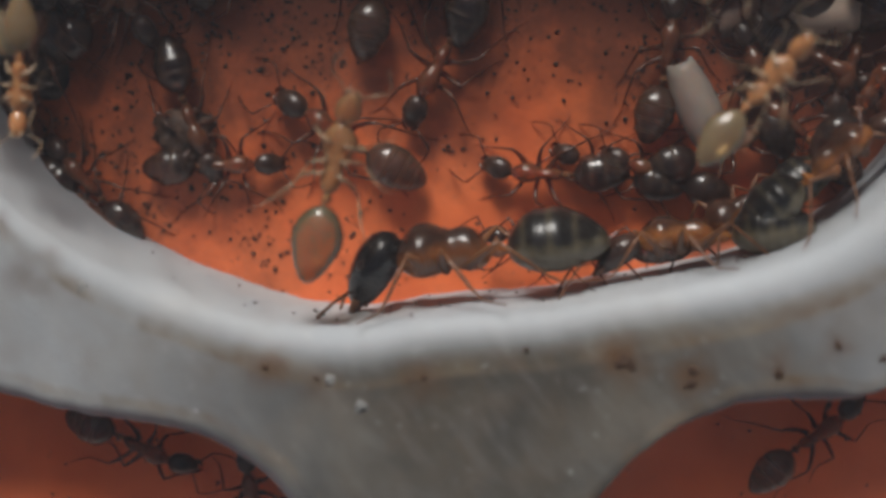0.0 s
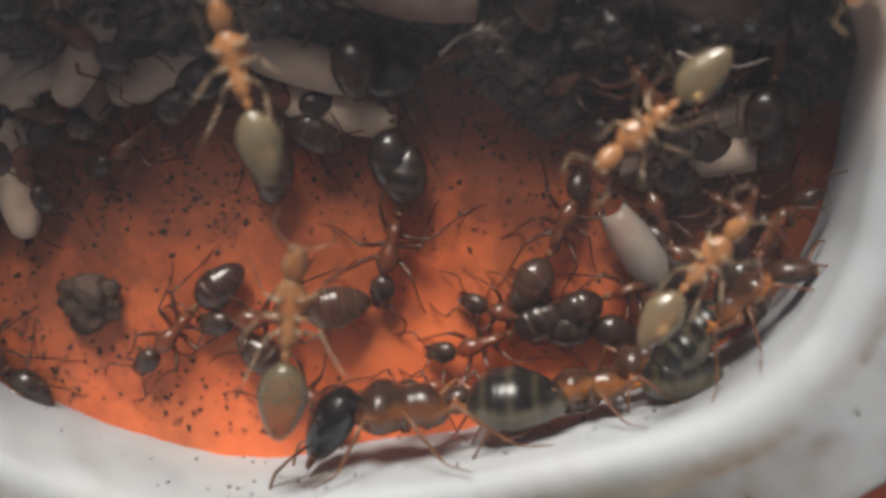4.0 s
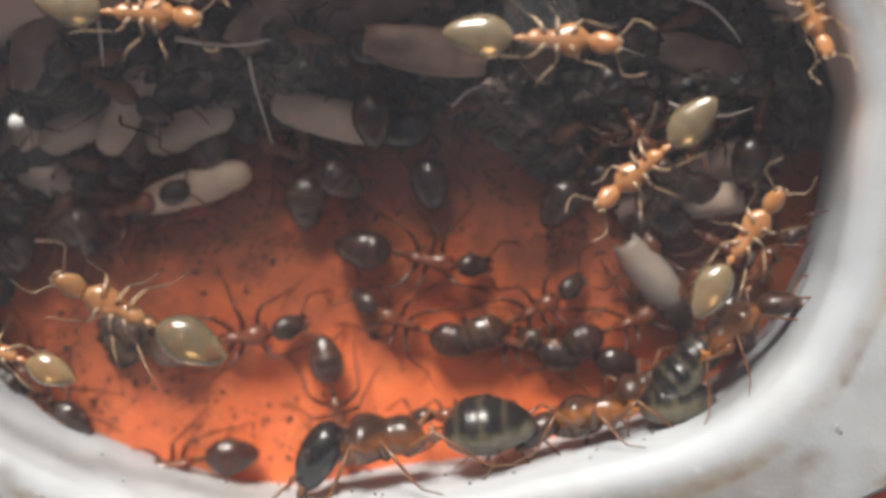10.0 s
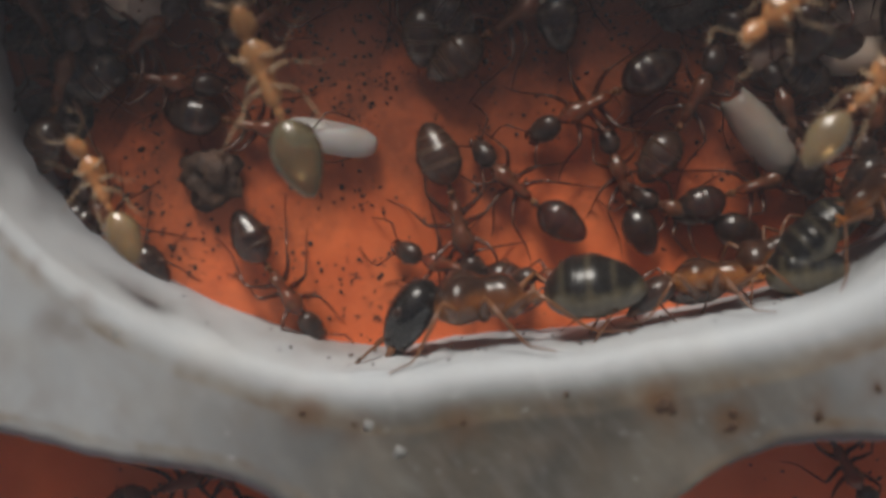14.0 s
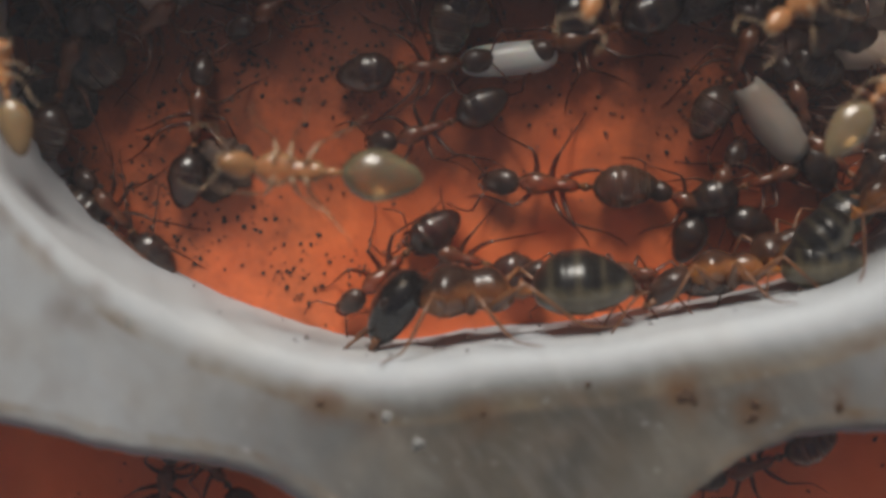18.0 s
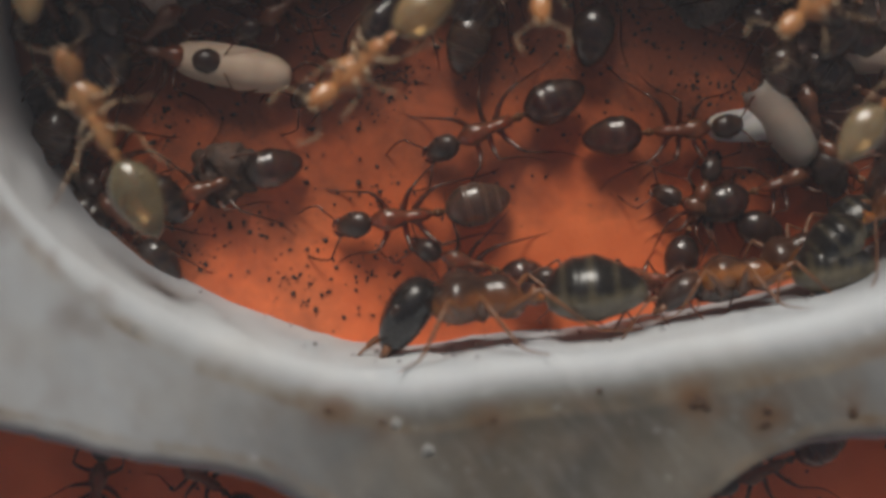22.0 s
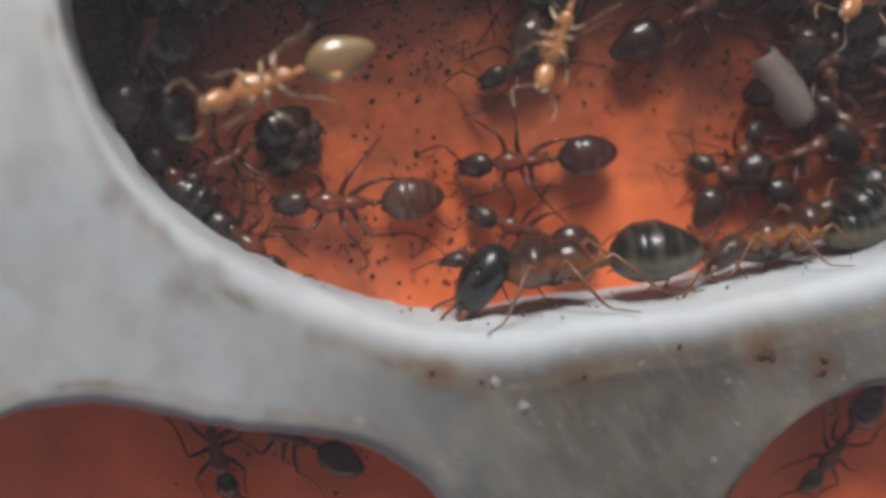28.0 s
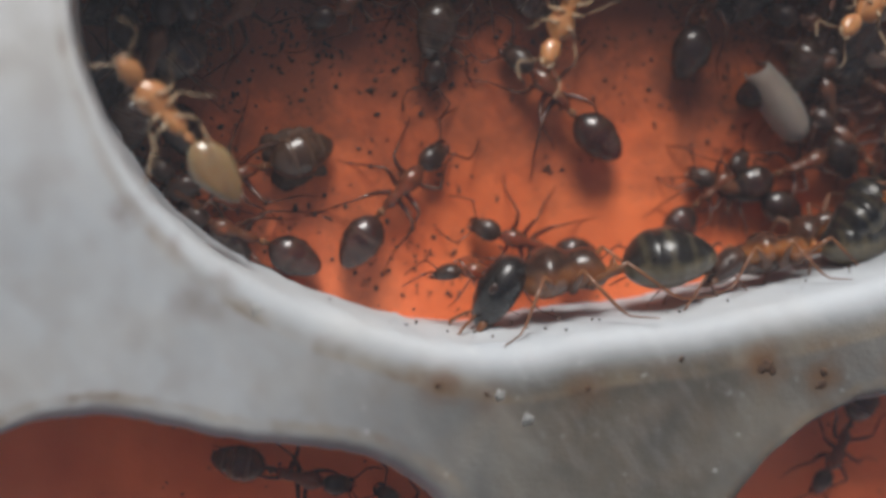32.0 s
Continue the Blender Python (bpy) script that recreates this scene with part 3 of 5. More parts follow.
def build_slab():
    bm = bmesh.new()
    rim = bm.verts.layers.float.new("rim")
    edges = []
    for loop, base_in, round_off, drop in ((MAIN, -0.35, 2.0, 1.5), (LOW_A, -0.1, 1.7, 1.2), (LOW_B, -0.1, 1.7, 1.2)):
        far = 1.6 if loop is MAIN else 0.0
        wide = lambda nx, ny: round_off * (1 - 0.9 * max(0, -nx) - 0.45 * max(0, ny))
        inside = lambda nx, ny: base_in + far * max(0, ny) * (0.45 + 0.55 * max(0, nx)) + 0.3 * far * max(0, nx) + 0.2 * far * max(0, -nx)
        depth = [drop * (1 - 0.75 * max(0, x0 - x1)) for (x0, _), (x1, _) in zip(loop, shifted(loop, 1.0))]
        under = lambda nx, ny: -inside(nx, ny) + 1.0 - 0.8 * max(0, -nx) - (0.8 if far else 0.0) * max(0, -ny) * max(0, min(1, 0.3 + nx)) - 2.4 * far * max(0, ny)
        rings = [(shifted(loop, under), lambda k: FLOOR_Z - 0.6, 0.0)]
        for f in (0.15, 0.3, 0.45, 0.6, 0.75, 0.88):
            rings.append((shifted(loop, lambda nx, ny: -inside(nx, ny) + (under(nx, ny) + inside(nx, ny)) * (1 - f) ** 1.3), lambda k, f=f: (FLOOR_Z - 0.6) * (1 - f) - depth[k] * f, 0.0))
        for k in range(9):
            a = math.pi / 2 * k / 8
            rings.append((shifted(loop, lambda nx, ny: -inside(nx, ny) + wide(nx, ny) * (1 - math.cos(a))), lambda k, a=a: -depth[k] * (1 - math.sin(a)), k / 8 / 2))
        rings.append((shifted(loop, lambda nx, ny: -inside(nx, ny) + wide(nx, ny) + 0.6), lambda k: 0.0, 0.68))
        made = []
        for pts, level, d in rings:
            ring = []
            for k, (x, y) in enumerate(pts):
                z = level(k)
                if loop is MAIN and -8.0 < z < -1.0 and x < 4 and y < 12:
                    # the near wall is ragged half way down
                    k = 0.55 * max(0, noise.noise((x * 0.8, y * 0.8, z * 0.5)) - 0.02) + 0.5 * max(0, noise.noise((x * 2.6, y * 2.6, z)) - 0.12)
                    x, y = x + k * (5 - x) / 20, y + k * (17 - y) / 20
                zz = z + 0.05 * noise.noise((x * 0.9, y * 0.9, z)) + (0.03 * noise.noise((x * 2.2, y * 2.2, z * 0.6)) if z < -0.3 else 0)
                v = bm.verts.new((x * MM, y * MM, zz * MM))
                v[rim] = d
                ring.append(v)
            made.append(ring)
        n = len(loop)
        for a, b in zip(made, made[1:]):
            for j in range(n):
                bm.faces.new((a[j], a[(j + 1) % n], b[(j + 1) % n], b[j]))
        edges += [bm.edges.get((made[-1][j], made[-1][(j + 1) % n])) for j in range(n)]
    box = [(-48, -38), (58, -38), (58, 52), (-48, 52)]
    outer = []
    for (x0, y0), (x1, y1) in zip(box, box[1:] + box[:1]):
        for s in range(20):
            v = bm.verts.new(((x0 + (x1 - x0) * s / 20) * MM, (y0 + (y1 - y0) * s / 20) * MM, 0))
            v[rim] = 1.0
            outer.append(v)
    loop = [bm.edges.new((outer[i], outer[(i + 1) % 80])) for i in range(80)]
    bmesh.ops.triangle_fill(bm, edges=edges + loop, use_beauty=True)
    side = [bm.verts.new((v.co.x, v.co.y, -12.0 * MM)) for v in outer]
    for i in range(80):
        bm.faces.new((outer[i], outer[(i + 1) % 80], side[(i + 1) % 80], side[i]))
    bmesh.ops.recalc_face_normals(bm, faces=bm.faces)
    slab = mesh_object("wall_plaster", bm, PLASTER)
    return tagged(slab, "white cast plaster nest block with rounded chamber rims and rusty stains", "nest wall", kind="structure")


def block(x0, y0, z0, x1, y1, z1, bevel=0.3):
    bm = bmesh.new()
    bmesh.ops.create_cube(bm, size=1)
    for v in bm.verts:
        v.co = Vector(((x0 + x1) / 2 + v.co.x * (x1 - x0), (y0 + y1) / 2 + v.co.y * (y1 - y0), (z0 + z1) / 2 + v.co.z * (z1 - z0))) * MM
    if bevel:
        bmesh.ops.bevel(bm, geom=bm.edges[:], offset=bevel * MM, segments=2, affect="EDGES")
    return bm


def is_low(x, y):
    """Beyond the ridge, where the shallower chambers lie."""
    return y < -2 + (0.4 * (x - 5) if x > 5 else 0.22 * (5 - x))


def build_floor():
    """The chambers' floor: a sheet with gentle unevenness."""
    nx, ny = 110, 92
    verts, faces = [], []
    for j in range(ny + 1):
        for i in range(nx + 1):
            x, y = -47 + 104 * i / nx, -37 + 88 * j / ny
            verts.append((x * MM, y * MM, ((LOW_Z if is_low(x, y) else FLOOR_Z) + 0.12 * noise.noise((x * 0.22, y * 0.22, 1)) + 0.03 * noise.noise((x * 1.1, y * 1.1, 5))) * MM))
    for j in range(ny):
        for i in range(nx):
            a = j * (nx + 1) + i
            faces.append((a, a + 1, a + nx + 2, a + nx + 1))
    me = bpy.data.meshes.new("floor")
    me.from_pydata(verts, [], faces)
    me.polygons.foreach_set("use_smooth", [True] * len(faces))
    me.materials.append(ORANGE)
    tagged(new("floor", me), "orange-red smooth chamber floor dusted with dark specks", "floor", kind="structure")


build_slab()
build_floor()
base = mesh_object("base_board", block(-48, -38, -15, 58, 52, -12.2, 0.5), TABLE, smooth=False)
tagged(base, "thin brown board under the plaster nest", "base board", kind="structure")
ground = mesh_object("ground", block(-170, -160, -35, 180, 175, -15, 1.5), TABLE, smooth=False)
tagged(ground, "brown table top on which the nest lies", "table top", kind="structure")
pane = mesh_object("glass_cover", block(-47, -37, 0.12, 57, 51, 1.1, 0.2), GLASS, smooth=False)
pane.visible_shadow = False
tagged(pane, "clear dusty glass cover lying on the plaster nest", "glass cover", kind="structure")


def blob(radius, squash=(1, 1, 1), rough=0.2, seed=0, detail=2):
    bm = bmesh.new()
    bmesh.ops.create_icosphere(bm, subdivisions=detail, radius=1)
    for v in bm.verts:
        k = 1 + rough * noise.noise(v.co * 1.7 + Vector((seed * 3.1, seed, 0))) + rough * 0.5 * noise.noise(v.co * 4 + Vector((seed, 7, 0)))
        v.co = Vector((v.co.x * squash[0], v.co.y * squash[1], v.co.z * squash[2])) * (radius * k * MM)
    return bm


def thing(name, bm, material, m, label, category, group="", kind=""):
    ob = mesh_object(name, bm, material)
    ob.matrix_world = m
    return tagged(ob, label, category, group, kind)


def at(x, y, z, rx=0, ry=0, rz=0):
    return pose(x * MM, y * MM, z * MM, rx, ry, rz)


# rusty spots with their faint halos, and pale grains, on the plaster
for i, (x, y, r) in enumerate(((13.16, 1.0, 0.34), (16.1, 0.0, 0.24), (19.9, 0.5, 0.2), (22.4, 1.8, 0.18), (16.2, 0.6, 0.22), (-3.0, 0.6, 0.14), (4.2, 0.2, 0.12), (8.8, 1.5, 0.12), (13.5, 0.75, 0.2), (-0.7, 0.1, 0.1), (24.4, 1.2, 0.16))):
    thing("rust_spot", blob(r * 1.15, (1, 0.72, 0.10), 0.95, i, 3), RUST, at(x, y, 0.0, 0, 0, 37 * i), "small dark rusty crumb stuck on the white plaster", "rust spot", "rust spots on the plaster")
for i, (x, y, r) in enumerate(((0, 0, 0.36), (1.3, -1.2, 0.34), (-11.3, 4.25, 0.38), (27.1, 5.8, 0.36))):
    thing("plaster_grain", blob(r * 0.85, (1, 0.8, 0.08), 0.8, i + 20, 3), GRAIN, at(x, y, -0.014, 0, 0, 53 * i), "small pale grain bulging from the plaster", "plaster grain", "pale grains on the plaster")


# dark soil heaped along the far and left walls of the main chamber
def inside_main(x, y, margin=0.0):
    a = math.atan2(y - 17, x - 5) % (2 * math.pi)
    px, py = MAIN[int(a / (2 * math.pi) * len(MAIN)) % len(MAIN)]
    return math.hypot(x - 5, y - 17) < math.hypot(px - 5, py - 17) - margin


def soil_height(x, y):
    edge = 20.4 - 3.6 * max(0, min(1, (x - 8) / 6)) + 2.2 * noise.noise((x * 0.25, y * 0.1, 8))
    far = max(0, min(1, (y - edge) / 5))
    left = max(0, min(1, (-13.2 + 0.12 * (y - 8) + 2.2 * noise.noise((y * 0.35, x * 0.2, 2)) - x) / 4.5))
    left *= 0.5 * max(0, min(1, 0.75 + 2.0 * noise.noise((x * 0.55, y * 0.4, 12))))
    h = max(far, left)
    h = h * h * (3 - 2 * h)
    lumps = 1.0 * noise.noise((x * 0.42, y * 0.42, 4)) + 0.5 * noise.noise((x * 1.3, y * 1.3, 9)) + 0.25 * noise.noise((x * 3.1, y * 3.1, 1))
    return h * (3.0 + 2.4 * lumps) - 0.35


def build_soil():
    nx, ny = 150, 96
    x0, y0, step = -23.0, 1.0, 0.36
    verts, faces = [], []
    for j in range(ny):
        for i in range(nx):
            x, y = x0 + i * step, y0 + j * step
            verts.append((x * MM, y * MM, (FLOOR_Z + soil_height(x, y)) * MM))
    for j in range(ny - 1):
        for i in range(nx - 1):
            a = j * nx + i
            if max(verts[k][2] for k in (a, a + 1, a + nx, a + nx + 1)) > (FLOOR_Z - 0.2) * MM:
                faces.append((a, a + 1, a + nx + 1, a + nx))
    me = bpy.data.meshes.new("soil")
    me.from_pydata(verts, [], faces)
    me.polygons.foreach_set("use_smooth", [True] * len(faces))
    me.materials.append(SOIL)
    tagged(new("soil", me), "dark grey crumbly soil heaped along the chamber wall", "soil", kind="stuff")


build_soil()


def build_crumbs(name, material, count, place, low, high, label, seed):
    """Many small crumbs in one mesh: squashed eight-sided lumps."""
    rnd = random.Random(seed)
    verts, faces = [], []
    while len(verts) < count * 6:
        x, y = rnd.uniform(-20, 30), rnd.uniform(-14, 31)
        if rnd.random() > place(x, y):
            continue
        r, a, k = rnd.uniform(low, high) * rnd.uniform(0.4, 1), rnd.uniform(0, 6.28), rnd.uniform(0.5, 1)
        z = (LOW_Z if is_low(x, y) else FLOOR_Z) + max(0.0, soil_height(x, y) if inside_main(x, y) else 0) + r * 0.25
        s = len(verts)
        for dx, dy, dz in ((1, 0, 0), (0, k, 0), (-1, 0, 0), (0, -k, 0), (0, 0, 0.7), (0, 0, -0.7)):
            j = rnd.uniform(0.75, 1.25)
            verts.append(((x + j * r * (dx * math.cos(a) - dy * math.sin(a))) * MM, (y + j * r * (dx * math.sin(a) + dy * math.cos(a))) * MM, (z + dz * r * j) * MM))
        for i in range(4):
            faces += [(s + i, s + (i + 1) % 4, s + 4), (s + (i + 1) % 4, s + i, s + 5)]
    me = bpy.data.meshes.new(name)
    me.from_pydata(verts, [], faces)
    me.materials.append(material)
    tagged(new(name, me), label, "crumbs", kind="stuff")


def near_edge(x, y):
    if not inside_main(x, y, 0.2):
        return 0.05 if y < -2 else 0
    dens = 0.10
    dens += 0.7 if not inside_main(x, y, 3.0) and x < 6 else 0
    dens += 0.5 * max(0, min(1, (2 - x) / 8)) if y < 18 else 0
    dens += 1.5 * max(0, min(1, (y - 12 + 0.25 * max(0, x - 6)) / 8))
    dens += 5.0 * math.exp(-((x + 2.9) ** 2 + (1.3 * (y - 16.4)) ** 2) / 5.5) + 4.0 * math.exp(-((x + 1.4) ** 2 + (y - 14.5) ** 2) / 0.8)
    return dens * (0.12 + 1.6 * max(0, noise.noise((x * 0.45, y * 0.45, 6)) + 0.2) + 1.2 * max(0, noise.noise((x * 1.5, y * 1.5, 16)) - 0.05))


build_crumbs("floor_crumbs", CRUMB, 6600, near_edge, 0.03, 0.21, "fine dark crumbs scattered over the orange floor", 3)
build_crumbs("soil_clods", SOIL, 1900, lambda x, y: 1.0 if inside_main(x, y, 0.5) and soil_height(x, y) > 0.5 else 0, 0.15, 0.8, "dark soil clods on the heap", 4)


def build_wall_crumbs():
    """Single crumbs caught on the near wall, just under its rim."""
    rnd = random.Random(31)
    verts, faces = [], []
    loop = shifted(MAIN, -0.1)
    for _ in range(80):
        a = rnd.uniform(0.6, 0.92)
        x, y = loop[int(a * len(loop))]
        d, r = rnd.uniform(0.0, 1.0), rnd.uniform(0.03, 0.11)
        cx, cy = x + rnd.uniform(-0.3, 0.3), y + 0.35 - 0.5 * d
        z = -1.6 - 7 * rnd.random() ** 2
        s = len(verts)
        for dx, dy, dz in ((1, 0, 0), (0, 1, 0), (-1, 0, 0), (0, -1, 0), (0, 0, 0.8), (0, 0, -0.8)):
            q = r * rnd.uniform(0.6, 1.3)
            verts.append(((cx + dx * q) * MM, (cy + dy * q) * MM, (z + dz * q) * MM))
        for i in range(4):
            faces += [(s + i, s + (i + 1) % 4, s + 4), (s + (i + 1) % 4, s + i, s + 5)]
    me = bpy.data.meshes.new("wall_crumbs")
    me.from_pydata(verts, [], faces)
    me.materials.append(CRUMB)
    tagged(new("wall_crumbs", me), "fine dark crumbs caught on the white chamber wall", "crumbs", kind="stuff")


build_wall_crumbs()
# a dark pellet of refuse on the floor
thing("refuse_pellet", blob(1.45, (1, 0.95, 0.6), 0.55, 5, 4), REFUSE, at(-8.7, 10.3, FLOOR_Z + 0.55), "dark crumbly refuse pellet lying on the orange floor", "pellet")
# a dried water ring and a white speck under the glass
ring = bmesh.new()
rows = [[((1.75 * u) * math.cos(a) * w, (1.75 * u) * math.sin(a) * 0.95 * w, h) for a, w in ((2 * math.pi * k / 40, 1 + 0.08 * noise.noise((math.cos(6.283 * k / 40), math.sin(6.283 * k / 40), 3))) for k in range(40))] for u, h in ((0.02, 0.004), (0.5, 0.004), (0.8, 0.01), (0.9, 0.03), (1.0, 0.0), (0.9, -0.01), (0.02, -0.01))]
vs = [[ring.verts.new([q * MM for q in p]) for p in r] for r in rows]
for r0, r1 in zip(vs, vs[1:]):
    for k in range(40):
        ring.faces.new((r0[k], r0[(k + 1) % 40], r1[(k + 1) % 40], r1[k]))
bmesh.ops.recalc_face_normals(ring, faces=ring.faces)
thing("water_ring", ring, RESIDUE, at(14.0, 26.0, 0.06), "dried round water mark under the cover glass", "water mark")
thing("white_speck", blob(0.36, (1, 1, 0.5), 0.4, 3), WHITE_GRAIN, at(-10.6, 22.4, -0.1), "white speck stuck under the glass cover", "speck")


# ---- ants ----
def ant_prototype(name, head_m, body_m, gaster_m, leg_m, label, stout=1.0, bend=0.0, spread=1.0, chest=1.0, full=1.0, coxa=1.0, neck=0.0, smooth_skin=False, waist_m=None):
    """An ant ten millimetres long along x, standing on z = 0: head with eyes, jaws and feelers, mesosoma, petiole, gaster and six legs."""
    root = new(name)
    root.empty_display_size = 0.001
    head_w = 0.74 * stout
    hp = smooth_rows([(0.0, 0.16, 0.16, 0.0), (0.22, head_w * 0.72, 0.46 * stout, 0.0), (0.75, head_w, 0.60 * stout, 0.03), (1.35, head_w * 0.93, 0.55 * stout, 0.0), (1.8, head_w * 0.68, 0.40 * stout, -0.06), (2.05, head_w * 0.36, 0.22 * stout, -0.1), (2.17, head_w * 0.1, 0.06, -0.12)], 3)
    head = part("head", spindle(hp), head_m, root, at=(2.75, 0, 1.62 + neck))
    head.rotation_euler = (0, radians(18 + bend), 0)
    head.scale = (1 + 1.35 * (stout - 1), 1 + 0.1 * (stout - 1), 1 + 0.1 * (stout - 1))
    for s in (1, -1):
        eye = part("eye", blob(0.17, (1, 0.6, 1), 0.0, 0, 2), HEAD, head, at=(0.95, s * head_w * 0.9, 0.24 * stout))
        part("mandible", tube([(1.85, s * 0.42 * stout, -0.12), (2.15, s * 0.36 * stout, -0.16), (2.34, s * 0.16 * stout, -0.2), (2.36, s * 0.04, -0.2)], [0.17, 0.14, 0.09, 0.03]), leg_m, head)
        scape = [(1.75, s * 0.3, 0.22), (2.2, s * 0.95, 0.5), (2.55, s * 1.5, 0.62)]
        fun = [(2.9, s * 1.55, 0.5), (3.4, s * 1.5, 0.25), (3.9, s * 1.35, 0.0), (4.35, s * 1.2, -0.25)]
        part("antenna", tube(scape + fun, [0.055, 0.06, 0.075, 0.055, 0.06, 0.065, 0.04]), leg_m, head)
    mp = smooth_rows([(2.85, 0.14, 0.16, 1.55), (2.6, 0.34, 0.36, 1.6), (2.0, 0.65, 0.60, 1.72), (1.35, 0.56, 0.58, 1.74), (0.8, 0.37, 0.46, 1.64), (0.3, 0.38, 0.50, 1.62), (-0.1, 0.38, 0.48, 1.54), (-0.4, 0.30, 0.34, 1.42), (-0.62, 0.14, 0.16, 1.3)], 3)
    part("mesosoma", spindle([(x, w * chest * (0.75 + 0.25 * stout), h * (0.6 + 0.4 * chest * stout), z) for x, w, h, z in mp]), body_m, root)
    part("petiole", spindle(smooth_rows([(-0.5, 0.12, 0.14, 1.28), (-0.75, 0.2, 0.2, 1.34), (-0.95, 0.27, 0.42, 1.5), (-1.12, 0.18, 0.2, 1.34), (-1.35, 0.12, 0.13, 1.3)], 2), 12), waist_m or body_m, root)
    gp = smooth_rows([(0.0, 0.12, 0.14, 0.0), (-0.2, 0.62, 0.55, 0.08), (-0.75, 1.14, 0.95, 0.16), (-1.22, 1.33, 1.10, 0.18), (-1.30, 1.30, 1.07, 0.18), (-1.9, 1.36, 1.12, 0.18), (-2.2, 1.27, 1.04, 0.16), (-2.28, 1.22, 1.0, 0.16), (-2.8, 1.02, 0.84, 0.1), (-3.2, 0.80, 0.65, 0.05), (-3.5, 0.54, 0.45, 0.0), (-3.68, 0.30, 0.26, -0.03), (-3.75, 0.08, 0.08, -0.04)], 2)
    if smooth_skin:
        # a stretched gaster: no steps between its plates, drawn out to a point
        gp = smooth_rows([(0.0, 0.12, 0.14, 0.0), (-0.25, 0.66, 0.6, 0.08), (-0.9, 1.2, 1.0, 0.16), (-1.7, 1.38, 1.12, 0.18), (-2.5, 1.16, 0.95, 0.14), (-3.2, 0.82, 0.66, 0.04), (-3.7, 0.42, 0.35, -0.03), (-3.9, 0.1, 0.1, -0.04)], 5)
    gaster = part("gaster", spindle([(x, w * full, h * full * full, z) for x, w, h, z in gp], 22), gaster_m, root, at=(-1.3, 0, 1.38))
    # legs: hip and thigh are one mesh, shank and foot another that hinges at the knee; ways in degrees from straight ahead
    for cx, thigh_way, shank_way, thigh, shank in ((1.75, 60, 12, 1.6, 1.5), (1.0, 98, 140, 1.5, 1.55), (0.35, 130, 166, 1.95, 2.1)):
        for s in (1, -1):
            a, a2 = radians(thigh_way), radians(shank_way)
            ux, uy, vx, vy = math.cos(a), s * math.sin(a), math.cos(a2), s * math.sin(a2)
            f, g, w = thigh * spread, shank * spread, 0.5 + 0.5 * spread
            rise = 0.75 * spread
            bow = [(0, 0, 0), (0.3 * ux, 0.3 * uy + 0.06 * s, -0.16), (0.36 * f * ux - 0.05 * vx, 0.36 * f * uy + 0.14 * s, 0.1), (0.7 * f * ux - 0.04 * vx, 0.7 * f * uy + 0.13 * s, 0.6 * rise), (f * ux, f * uy, rise)]
            leg = part("leg", tube(bow, [r * w for r in (0.22 * coxa, 0.19 * coxa, 0.16, 0.135, 0.08)], 8), leg_m, root, at=(cx, s * 0.3, 1.2))
            ground_z = -1.17 - rise
            down = [(0, 0, 0.02), (0.35 * g * vx, 0.35 * g * vy, 0.36 * ground_z), (0.78 * g * vx, 0.78 * g * vy, 0.8 * ground_z), (g * vx, g * vy, 0.95 * ground_z),
                    (1.35 * g * vx, 1.35 * g * vy + 0.1 * s, 0.99 * ground_z), (1.62 * g * vx, 1.62 * g * vy + 0.3 * s, ground_z)]
            part("shank", tube(down, [r * w for r in (0.065, 0.08, 0.065, 0.042, 0.033, 0.022)], 6), leg_m, leg, at=(f * ux, f * uy, rise))
    return tagged(root, label, "ant", "ants of the colony")


WORKER = ant_prototype("worker_ant", HEAD, BODY, GASTER, LEG, "red-brown worker ant with dark glossy gaster on the orange floor", full=0.93, waist_m=HONEY_LEG)
PALE = ant_prototype("pale_ant", AMBER, AMBER, OLIVE_GASTER, AMBER_LEG, "amber ant with silvery olive gaster hanging under the cover glass", 0.86, spread=0.66, chest=1.5, coxa=0.8, full=0.88, smooth_skin=True)
CLEAR = ant_prototype("pale_ant", CLEAR_BODY, CLEAR_BODY, CLEAR_GASTER, CLEAR_LEG, "glassy translucent amber ant with olive gaster under the cover glass", 0.86, spread=0.72, chest=1.4, coxa=0.8, full=0.92, smooth_skin=True)
MAJOR = ant_prototype("major_ant", MAJOR_HEAD, MAJOR_BODY, MAJOR_GASTER, HONEY_LEG, "large black-headed major ant with olive-bellied gaster on the white wall", 1.35, 32, neck=0.85, chest=1.95, full=1.04, coxa=1.15)
HONEY = ant_prototype("wall_ant", HEAD, HONEY_BODY, MAJOR_GASTER, HONEY_LEG, "honey-orange ant with dark olive gaster clinging to the white chamber wall", 1.08, 10, chest=1.75, full=1.05, coxa=1.7)


def on_floor(x, y, heading):
    return at(x, y, FLOOR_Z + 0.02, 0, 0, heading)


def on_low(x, y, heading):
    return at(x, y, LOW_Z + 0.02, 0, 0, heading)


def on_soil(x, y, heading):
    return at(x, y, FLOOR_Z + max(0, soil_height(x, y)), 0, 0, heading)


def on_glass(x, y, heading):
    return at(x, y, 0.1, 0, 0, heading) @ pose(0, 0, 0, 180, 0, 0)


